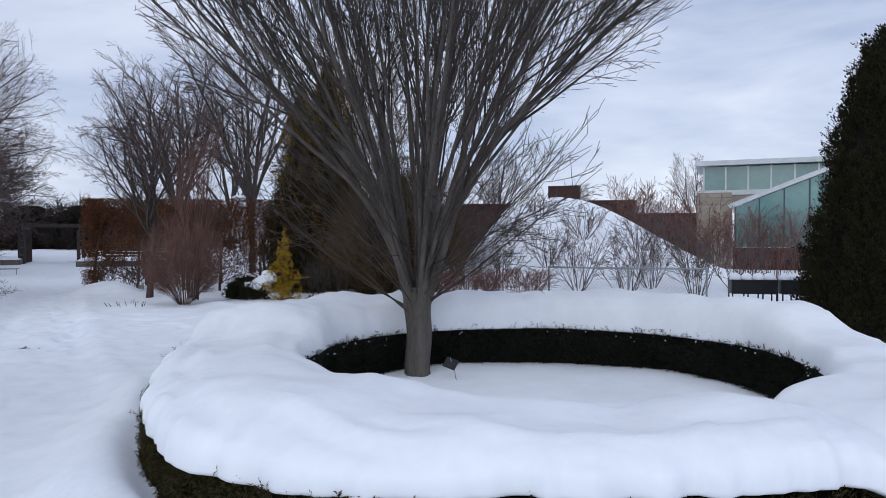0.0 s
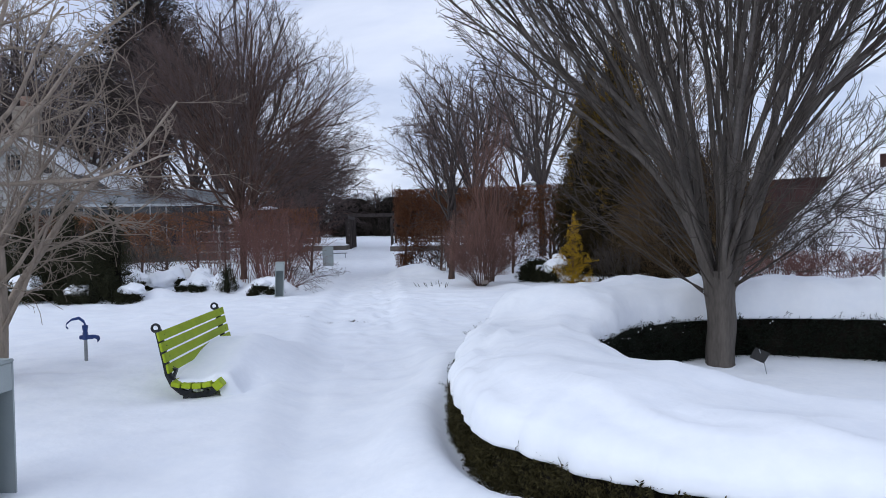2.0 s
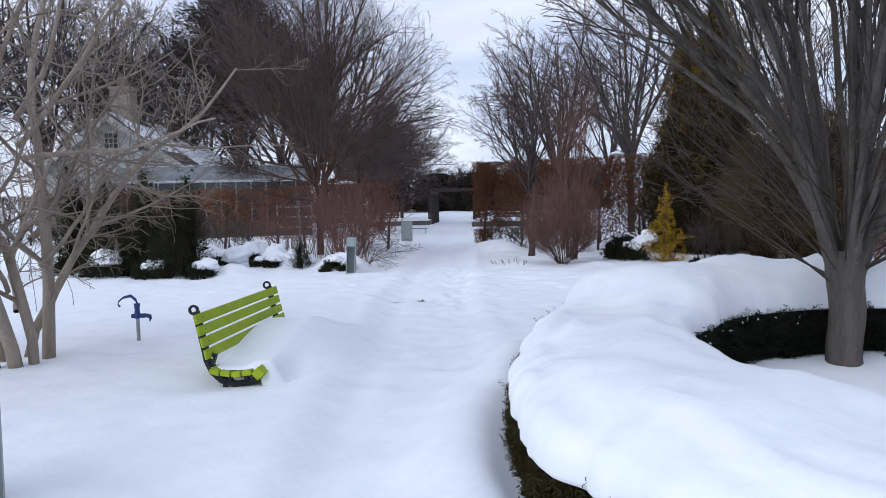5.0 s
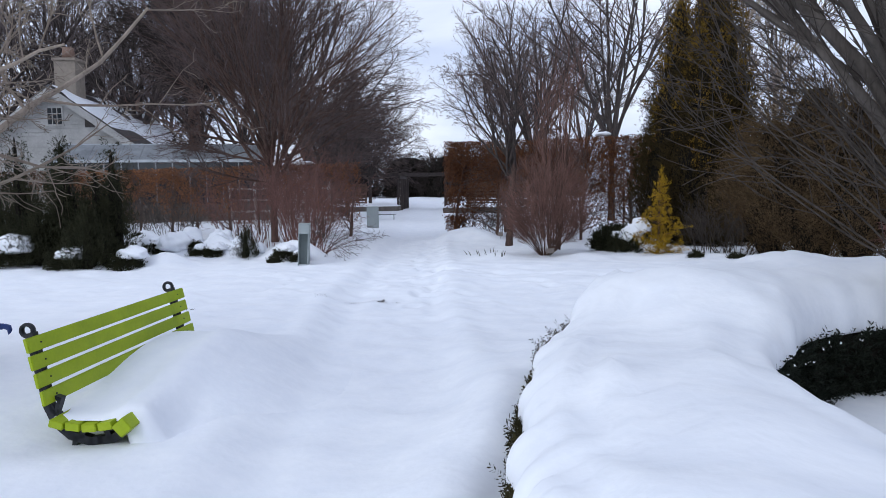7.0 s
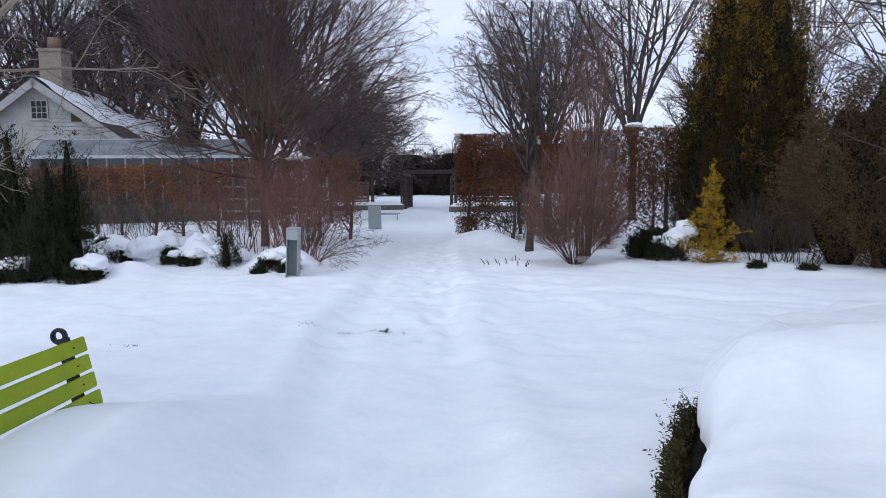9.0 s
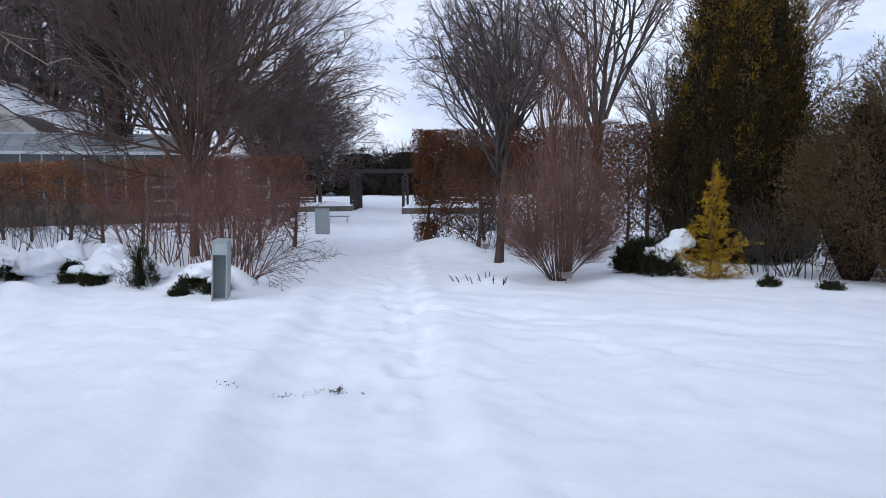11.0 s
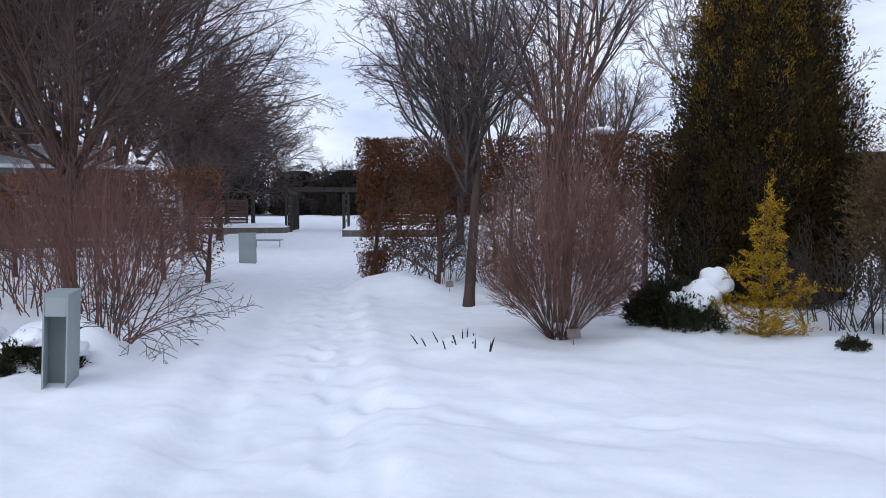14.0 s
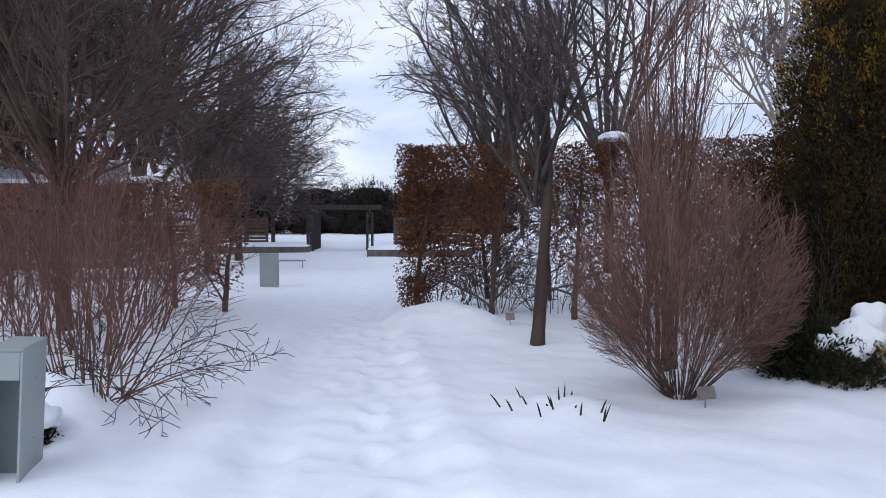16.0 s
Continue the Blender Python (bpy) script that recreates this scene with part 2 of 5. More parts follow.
def grow(out, p, d, length, radius, i, spec, r, tip=0.3, slim=0.55, steer=None):
    """A branch and its side branches. spec per level: points, wobble, upward pull, side branches, least and greatest angle, length ratio, first fork."""
    n, wob, up, kids, a0, a1, ratio, first = spec[i]
    pts, rad, ways = [p], [radius], [d]
    for k in range(1, n):
        d = ((steer(k / (n - 1)) if steer else d) + wander(r) * wob + Vector((0, 0, up))).normalized()
        p = p + d * (length / (n - 1))
        pts.append(p), rad.append(radius * (1 - (1 - tip) * k / (n - 1))), ways.append(d)
    out.append((i, pts, rad))
    if i + 1 < len(spec):
        for c in range(kids):
            f = first + (1 - first) * (c + r.random()) / kids
            g = min(f * (n - 1), n - 1.001)
            k = int(g)
            q = pts[k].lerp(pts[k + 1], g - k)
            w = ways[k + 1]
            side = w.cross(wander(r))
            if side.length < 1e-4:
                continue
            a = radians(r.uniform(a0, a1))
            nd = (w * math.cos(a) + side.normalized() * math.sin(a)).normalized()
            grow(out, q, nd, length * ratio * (1.15 - 0.6 * f) * r.uniform(0.7, 1.2), max(radius * (1 - 0.6 * f) * slim, 0.0022), i + 1, spec, r, tip, slim)


def plant(name, m, starts, spec, bark, twig, label, category="tree", group="", split=1, seed=1, thin=0.0025, cut=None, slim=0.55):
    """A bare tree or shrub: starts are (point, way, length, radius); levels below split are limbs, the rest twigs."""
    r = random.Random(seed)
    out = []
    for p, d, le, ra in starts:
        grow(out, Vector(p), Vector(d).normalized(), le, ra, 0, spec, r, 0.3, slim)
    if cut:
        out = [o for o in out if cut(o[1][-1])]
    ob = thing(name, m, label, category, group)
    limbs = [(p, q) for i, p, q in out if i < split]
    twigs = [(p, [max(v, thin) for v in q]) for i, p, q in out if i >= split]
    if limbs:
        under("branching", raw_mesh("branching", *lofts(limbs, 8), bark), ob)
    if twigs:
        under("crown", raw_mesh("crown", *lofts(twigs, 3), twig), ob)
    return ob, out


def leaves(points, ways, long, wide, r=nrg, spread=0.7):
    """Small folded blades at points, pointing roughly along ways."""
    n = len(points)
    d = ways + r.normal(0, spread, (n, 3))
    d /= np.linalg.norm(d, axis=1)[:, None] + 1e-9
    s = np.cross(d, r.normal(0, 1, (n, 3)))
    s /= np.linalg.norm(s, axis=1)[:, None] + 1e-9
    le = long * r.uniform(0.6, 1.3, (n, 1))
    wi = wide * r.uniform(0.6, 1.3, (n, 1))
    up = np.cross(d, s)
    a, b = points, points + d * le * 0.5 + s * wi * 0.5 + up * wi * 0.15
    c, e = points + d * le, points + d * le * 0.5 - s * wi * 0.5 + up * wi * 0.15
    V = np.stack([a, b, c, e], 1).reshape(-1, 3)
    return V, np.arange(4 * n).reshape(n, 4)


def sprigs(points, ways, long, needles, nlong, nwide, r):
    """Short shoots at points, each set with a row of needles on both sides."""
    n = len(points)
    d = ways + r.normal(0, 0.35, (n, 3))
    d /= np.linalg.norm(d, axis=1)[:, None] + 1e-9
    le = long * r.uniform(0.5, 1.3, (n, 1))
    s = np.cross(d, r.normal(0, 1, (n, 3)))
    s /= np.linalg.norm(s, axis=1)[:, None] + 1e-9
    P, W = [], []
    for k in range(needles):
        f = (k + 0.5) / needles
        P.append(points + d * le * f)
        W.append(s * (1 if k % 2 else -1) + d * 0.7)
    return leaves(np.concatenate(P), np.concatenate(W), nlong, nwide, r, 0.25)


def value_noise(x, y, scale, seed=0):
    """Smooth noise from -1 to 1 on arrays."""
    x, y = np.asarray(x, dtype=float) / scale + 137.3 + seed * 17.1, np.asarray(y, dtype=float) / scale + 71.7 + seed * 5.3
    xi, yi = np.floor(x), np.floor(y)
    fx, fy = x - xi, y - yi
    fx, fy = fx * fx * (3 - 2 * fx), fy * fy * (3 - 2 * fy)

    def h(a, b):
        v = np.sin(a * 127.1 + b * 311.7 + seed * 74.7) * 43758.5453
        return 2 * (v - np.floor(v)) - 1
    return (h(xi, yi) * (1 - fx) + h(xi + 1, yi) * fx) * (1 - fy) + (h(xi, yi + 1) * (1 - fx) + h(xi + 1, yi + 1) * fx) * fy


def smooth(v):
    v = np.clip(v, 0, 1)
    return v * v * (3 - 2 * v)


# ---- the snow-covered ground, one sheet ----
RING_X, RING_Y, RING_OUT = 0.9, 6.2, 3.28
HOLE_X, HOLE_Y, RING_IN = 1.02, 6.45, 2.26
TRACK = [(-0.6, -6.0), (-0.9, 1.0), (-1.9, 3.3), (-2.9, 4.8), (-4.4, 7.3), (-6.0, 10.0), (-8.3, 14.2), (-10.9, 19.0), (-17.0, 30.0), (-24.0, 43.0), (-34.0, 60.0)]
MOUNDS = [(-12.1, 12.9, 0.40, 0.38), (-12.9, 12.6, 0.44, 0.42), (-13.7, 12.3, 0.50, 0.5), (-11.4, 12.9, 0.30, 0.35), (-10.4, 13.0, 0.34, 0.38), (-9.9, 13.1, 0.30, 0.3),
          (-14.7, 12.1, 0.5, 0.6), (-11.7, 11.2, 0.25, 0.4), (-12.9, 10.9, 0.3, 0.5), (-14.6, 10.4, 0.3, 0.6), (-9.2, 18.6, 0.30, 0.7), (-8.5, 18.2, 0.2, 0.6), (-6.6, 14.7, 0.12, 0.45),
          (-4.6, 16.3, 0.08, 0.5), (-3.6, 16.3, 0.05, 0.45), (-2.9, 16.0, 0.06, 0.6), (-1.9, 15.6, 0.06, 0.7), (-15.8, 11.6, 0.5, 0.7),
          (-17.5, 11.2, 0.5, 0.9), (-19.5, 11.0, 0.6, 1.0), (-4.95, 15.2, 0.08, 0.4), (-4.69, 4.80, -0.035, 0.42)]


def ring_edge(a):
    """The outer radius of the ring hedge, which is not quite round."""
    a = np.mod(a, 2 * math.pi)
    return RING_OUT + 0.22 * np.exp(-((a - 4.12) / 0.36) ** 2) - 0.08 * np.exp(-((a - 4.8) / 0.3) ** 2) + 0.65 * np.exp(-((a - 2.63) / 0.45) ** 2)


def track_distance(x, y):
    best, side = np.full(np.shape(x), 1e9), np.zeros(np.shape(x))
    for (ax, ay), (bx, by) in zip(TRACK, TRACK[1:]):
        dx, dy = bx - ax, by - ay
        f = np.clip(((x - ax) * dx + (y - ay) * dy) / (dx * dx + dy * dy), 0, 1)
        px, py = x - ax - f * dx, y - ay - f * dy
        d = np.hypot(px, py)
        s = (px * dy - py * dx) / math.hypot(dx, dy)
        side = np.where(d < best, s, side)
        best = np.minimum(best, d)
    return best, side


def footprints():
    r = random.Random(5)
    rows = []
    for (ax, ay), (bx, by) in zip(TRACK[2:], TRACK[3:9]):
        le = math.hypot(bx - ax, by - ay)
        ux, uy = (bx - ax) / le, (by - ay) / le
        n = int(le / 0.36)
        for k in range(n):
            off = 0.45 + 0.17 * (1 if k % 2 else -1) + r.gauss(0, 0.05)
            rows.append((ax + ux * (k + r.random() * 0.3) * le / n + uy * off, ay + uy * (k + r.random() * 0.3) * le / n - ux * off, ux, uy, r.uniform(0.025, 0.05)))
            if k % 2:
                off = -0.28 + r.gauss(0, 0.16)
                rows.append((ax + ux * (k + r.random()) * le / n + uy * off, ay + uy * (k + r.random()) * le / n - ux * off, ux, uy, r.uniform(0.01, 0.02)))
    # single trails that branch off across the open snow
    for ax, ay, bx, by in ((-6.5, 12.5, 0.5, 12.75), (-6.4, 12.0, -2.5, 11.0), (-6.0, 10.6, -3.6, 9.6), (-8.9, 11.0, -6.6, 9.4)):
        le = math.hypot(bx - ax, by - ay)
        ux, uy = (bx - ax) / le, (by - ay) / le
        n = int(le / 0.42)
        for k in range(n):
            off = 0.13 * (1 if k % 2 else -1) + r.gauss(0, 0.04)
            f = (k + r.random() * 0.3) / n
            rows.append((ax + (bx - ax) * f + uy * off, ay + (by - ay) * f - ux * off, ux, uy, r.uniform(0.012, 0.028)))
    return rows


def ground_height(x, y, prints=()):
    x, y = np.asarray(x, dtype=float), np.asarray(y, dtype=float)
    near = smooth((60 - np.hypot(x + 4, y - 10)) / 30)
    h = (0.035 * value_noise(x, y, 3.1, 1) + 0.013 * value_noise(x, y, 1.15, 2)) * near
    wind = 0.015 * value_noise(x * 0.55 + y * 0.5, y * 1.2 - x * 0.5, 0.52, 3) + 0.009 * value_noise(x, y, 0.23, 4)
    d, s = track_distance(x, y)
    h = h + wind * near
    trod = smooth((0.78 - d) / 0.3)
    fresh = 0.35 + 0.65 * smooth((y - 8.0) / 3.0)
    h = h - trod * (0.06 + fresh * (0.018 * value_noise(x, y, 0.36, 5) + 0.016 * value_noise(x, y, 0.17, 6))) + 0.022 * smooth(1 - np.abs(d - 0.85) / 0.22) * near
    h = h - 0.02 * smooth(1 - np.abs(s + 0.42) / 0.2) * smooth((60 - y) / 20)
    # wind crust and old tread, broken into low plates
    crust = 0.35 + 0.65 * smooth((y - 7.0) / 2.5) * smooth((14.5 - y) / 2.5)
    warp = 0.5 * value_noise(x, y, 1.4, 41)
    h = h + crust * near * (0.020 * smooth(0.5 + 4.5 * value_noise(x + warp, y - warp, 0.8, 42)) + 0.014 * smooth(0.5 + 3.6 * value_noise(x - warp, y + warp, 0.36, 43)))
    # a fainter track that turns off to the golden conifer
    e = np.abs(y - (12.45 + 0.03 * (x + 6.5)))
    h = h - 0.03 * smooth((0.42 - e) / 0.25) * smooth((x + 7.4) / 0.8) * smooth((1.5 - x) / 4) * (1 + 0.9 * value_noise(x, y, 0.33, 14))
    for fx, fy, ux, uy, deep in prints:
        sel = (np.abs(x - fx) < 0.5) & (np.abs(y - fy) < 0.5)
        if sel.any():
            lx, ly = x[sel] - fx, y[sel] - fy
            al, ac = (lx * ux + ly * uy) / 0.155, (lx * uy - ly * ux) / 0.085
            q = al * al + ac * ac
            deep = deep * float(0.3 + 0.7 * smooth((fy - 8.0) / 3.0))
            h[sel] += -deep * np.exp(-q ** 2 * 0.7) + 0.3 * deep * np.exp(-(np.sqrt(q) - 1.6) ** 2 * 4)
    rr = np.hypot(x - RING_X, y - RING_Y)
    inside = smooth((RING_IN + 0.5 - np.hypot(x - HOLE_X, y - HOLE_Y)) / 0.4)
    h = h * (1 - inside) + inside * (-0.08 + 0.04 * value_noise(x, y, 0.9, 7))
    off = rr - ring_edge(np.arctan2(y - RING_Y, x - RING_X))
    flush = np.exp(-((np.mod(np.arctan2(y - RING_Y, x - RING_X), 2 * math.pi) - 2.9) / 0.4) ** 2)
    h = h + (1 - flush) * (0.20 * np.exp(-((off - 0.28) / 0.32) ** 2) - 0.09 * np.exp(-((off - 0.02) / 0.08) ** 2)) + flush * 0.15 * np.exp(-((off - 0.05) / 0.55) ** 2)
    for mx, my, mh, mr in MOUNDS:
        q = ((x - mx) ** 2 + (y - my) ** 2) / (mr * mr)
        h = h + mh * np.exp(-q * 1.1) * (1 + 0.12 * value_noise(x, y, 0.2, 8))
    # the drift over the bench seat and the planted bank behind the hedge
    bank = smooth((y - 15.6) / 9.5) * smooth((11.5 - x - 0.12 * value_noise(x, y, 2, 9)) / 8.0) * smooth((x - 0.1) / 3.5) * smooth((44 - y) / 14)
    h = h + bank * (3.02 + 0.25 * value_noise(x, y, 3.5, 10)) + bank * 0.06 * value_noise(x, y, 0.8, 11)
    # the walk climbs a little beyond the pergola
    h = h + 0.55 * smooth((y - 45.0) / 16.0) * smooth((-8.0 - x) / 8.0) * (1 + 0.2 * value_noise(x, y, 2.5, 15))
    return h


def z_at(x, y):
    return float(ground_height(np.array([x]), np.array([y]))[0])


def far_steps(start, stop, n, sign):
    return start + sign * np.geomspace(0.6, abs(stop - start), n)


gx = np.concatenate([far_steps(-44, -1200, 22, -1)[::-1], np.arange(-44, -17, 0.45), np.arange(-17, -11, 0.085), np.arange(-11, -3.5, 0.052), np.arange(-3.5, 7.0, 0.085), np.arange(7.0, 24, 0.4), far_steps(24, 1200, 22, 1)])
gy = np.concatenate([far_steps(-3.0, -1200, 26, -1)[::-1], np.arange(-3.0, 7.5, 0.085), np.arange(7.5, 18.5, 0.052), np.arange(18.5, 21, 0.085), np.arange(21, 48, 0.35), far_steps(48, 1500, 22, 1)])
GX, GY = np.meshgrid(gx, gy)
GZ = ground_height(GX, GY, footprints())
gi = np.arange(GX.size).reshape(GX.shape)
gf = np.stack([gi[:-1, :-1], gi[:-1, 1:], gi[1:, 1:], gi[1:, :-1]], -1).reshape(-1, 4)
ground = new("ground", raw_mesh("ground", np.stack([GX, GY, GZ], -1).reshape(-1, 3), gf, SNOW))
tagged(ground, "deep trodden white snow over the garden ground", "snow", kind="structure")

# ---- round hedge with its snow cushion ----


def ring_point(a, rad, z, f=0.0):
    """A point of the ring; f: 0 on the outer circle, 1 on that of the hole."""
    return np.stack([RING_X + (HOLE_X - RING_X) * f + rad * np.cos(a), RING_Y + (HOLE_Y - RING_Y) * f + rad * np.sin(a), z], -1)


def round_hedge():
    ob = thing("round_hedge", pose(0, 0, 0), "clipped dark green yew hedge in a ring around the bare tree", "hedge")
    n = 160
    a = np.arange(n) * 2 * math.pi / n
    edge = ring_edge(a)
    # closed dark sheet behind the needles, coloured as the hedge's inner shade
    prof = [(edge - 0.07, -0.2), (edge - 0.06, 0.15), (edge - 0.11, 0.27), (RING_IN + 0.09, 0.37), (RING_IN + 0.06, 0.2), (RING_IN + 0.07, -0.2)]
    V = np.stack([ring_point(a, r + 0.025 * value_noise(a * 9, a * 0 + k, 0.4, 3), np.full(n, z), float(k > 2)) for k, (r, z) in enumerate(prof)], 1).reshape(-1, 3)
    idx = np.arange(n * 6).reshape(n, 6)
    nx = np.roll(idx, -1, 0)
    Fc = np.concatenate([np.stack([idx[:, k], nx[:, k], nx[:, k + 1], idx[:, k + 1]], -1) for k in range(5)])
    under("core", raw_mesh("core", V, Fc, SHADE_CORE), ob, "dark sheet for the twiggy hedge inside, shade put into its colour")
    r = np.random.default_rng(3)
    # the inner face takes the yew darkened for shade, the outer the bronzed one
    for name, sgn, count, mat in (("outer_foliage", 1, 12000, LEAF_YEW_OUT), ("inner_foliage", -1, 7000, LEAF_YEW_SHADE)):
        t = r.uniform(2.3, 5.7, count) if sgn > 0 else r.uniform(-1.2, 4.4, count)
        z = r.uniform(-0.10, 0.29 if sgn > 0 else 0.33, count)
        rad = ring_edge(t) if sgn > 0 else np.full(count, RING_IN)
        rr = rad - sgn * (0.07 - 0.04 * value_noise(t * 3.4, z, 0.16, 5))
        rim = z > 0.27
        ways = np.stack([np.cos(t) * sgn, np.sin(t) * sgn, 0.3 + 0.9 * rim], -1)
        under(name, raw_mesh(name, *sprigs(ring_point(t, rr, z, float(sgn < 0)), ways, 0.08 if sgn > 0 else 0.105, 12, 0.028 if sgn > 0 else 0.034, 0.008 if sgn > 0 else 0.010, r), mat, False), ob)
    # upright tufts that break through the rim of the snow
    count = 700
    t = r.uniform(0, 2 * math.pi, count)
    t = t[value_noise(t * 3.4, t * 0, 0.5, 12) > -0.1]
    P = ring_point(t, ring_edge(t) - 0.01 + 0.10 * np.exp(-((t - 4.6) / 0.5) ** 2) + r.normal(0, 0.02, len(t)), r.uniform(0.10, 0.22, len(t)) + 0.14 * np.exp(-((t - 2.95) / 0.35) ** 2) + 0.07 * np.exp(-((t - 4.8) / 0.3) ** 2))
    W = np.stack([r.normal(0, 0.35, len(P)), r.normal(0, 0.35, len(P)), np.ones(len(P))], -1)
    under("shoot_fringe", raw_mesh("shoot_fringe", *sprigs(P, W, 0.075, 14, 0.022, 0.006, r), LEAF_YEW_OUT, False), ob, "bronzed shoots above the snow edge")
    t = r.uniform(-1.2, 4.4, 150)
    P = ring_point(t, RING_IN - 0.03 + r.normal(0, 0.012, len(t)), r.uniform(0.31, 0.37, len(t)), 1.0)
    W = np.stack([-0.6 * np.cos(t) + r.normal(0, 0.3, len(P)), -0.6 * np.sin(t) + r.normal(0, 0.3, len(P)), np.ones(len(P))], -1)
    under("inner_fringe", raw_mesh("inner_fringe", *sprigs(P, W, 0.07, 14, 0.022, 0.007, r), LEAF_YEW_SHADE, False), ob, "shoots along the inner snow edge, shade put into their colour")
    # snow crumbs caught in the inner rim
    t = r.uniform(-1.2, 4.4, 110)
    P = ring_point(t, RING_IN - 0.05 + r.normal(0, 0.025, len(t)), 0.40 - np.abs(r.normal(0, 0.07, len(t))), 1.0)
    under("snow_crust", raw_mesh("snow_crust", *leaves(P, r.normal(0, 1, (len(t), 3)), 0.022, 0.018, r, 0.5), SNOW, False), ob, "snow crumbs caught among the needles")
    tagged(ob.children[-1], kind="stuff")
    return ob


def snow_cushion():
    n, k = 520, 56
    a = np.arange(n) * 2 * math.pi / n
    b = np.arange(k) * 2 * math.pi / k
    A, B = np.meshgrid(a, b, indexing="ij")
    edge_out = ring_edge(A) - 0.03 + 0.05 * value_noise(A * 3.4, A * 0, 0.55, 21) + 0.036 * value_noise(A * 3.4, A * 0, 0.16, 22) + 0.02 * value_noise(A * 3.4, A * 0, 0.07, 34) + 0.03 * np.exp(-((A - 3.9) / 0.45) ** 2) - 0.10 * np.exp(-((A - 2.95) / 0.3) ** 2)
    slump = np.exp(-((A - 5.17) / 0.075) ** 2)
    edge_out = edge_out + 0.22 * slump + 0.05 * np.exp(-((A - 3.35) / 0.12) ** 2)
    edge_in = RING_IN + 0.02 + 0.06 * value_noise(A * 2.3, A * 0, 0.6, 23) + 0.008 * value_noise(A * 2.3, A * 0, 0.15, 24)
    mid, half = (edge_out + edge_in) / 2, (edge_out - edge_in) / 2
    c, s = np.cos(B), np.sin(B)
    R = mid + half * np.sign(c) * np.abs(c) ** 0.62
    mix = 0.5 - 0.5 * np.sign(c) * np.abs(c) ** 0.62
    X, Y = RING_X + (HOLE_X - RING_X) * mix + R * np.cos(A), RING_Y + (HOLE_Y - RING_Y) * mix + R * np.sin(A)
    high = 0.22 + 0.035 * value_noise(X, Y, 1.3, 25) + 0.040 * value_noise(X, Y, 0.46, 26) + 0.020 * value_noise(X * 1.2, Y * 0.8 + X * 0.3, 0.24, 28) + 0.20 * smooth((np.sin(A) - 0.04) / 0.26)
    high = high + 0.024 * value_noise(A * 1.6, R * 4.0, 0.5, 29)
    back = (R - edge_in) / (edge_out - edge_in)
    high = high + (0.026 * value_noise(A * 4.2, R * 10.0, 0.7, 30) + 0.016 * value_noise(A * 9.0, R * 14.0, 0.6, 33)) * smooth((back - 0.35) / 0.4) * smooth((1.15 - back) / 0.3)
    Z = np.where(s >= 0, 0.385 + high * np.abs(s) ** 0.6, 0.385 - 0.05 * np.abs(s) ** 0.5)
    Z = Z - 0.06 * smooth((back - 0.72) / 0.3) * smooth((4.6 - A) / 0.5)
    Z = Z + 0.005 * value_noise(X, Y, 0.17, 27) * (s >= 0) - 0.17 * slump * smooth((back - 0.6) / 0.4) - 0.10 * slump
    V = np.stack([X, Y, Z], -1).reshape(-1, 3)
    i = np.arange(n * k).reshape(n, k)
    j = np.roll(i, -1, 0)
    Fc = np.stack([i, j, np.roll(j, -1, 1), np.roll(i, -1, 1)], -1).reshape(-1, 4)
    ob = new("snow_cushion", raw_mesh("snow_cushion", V, Fc, SNOW))
    return tagged(ob, "thick rounded snow lying on the ring hedge", "snow")


round_hedge()
snow_cushion()

# ---- the bare vase-shaped tree inside the ring ----


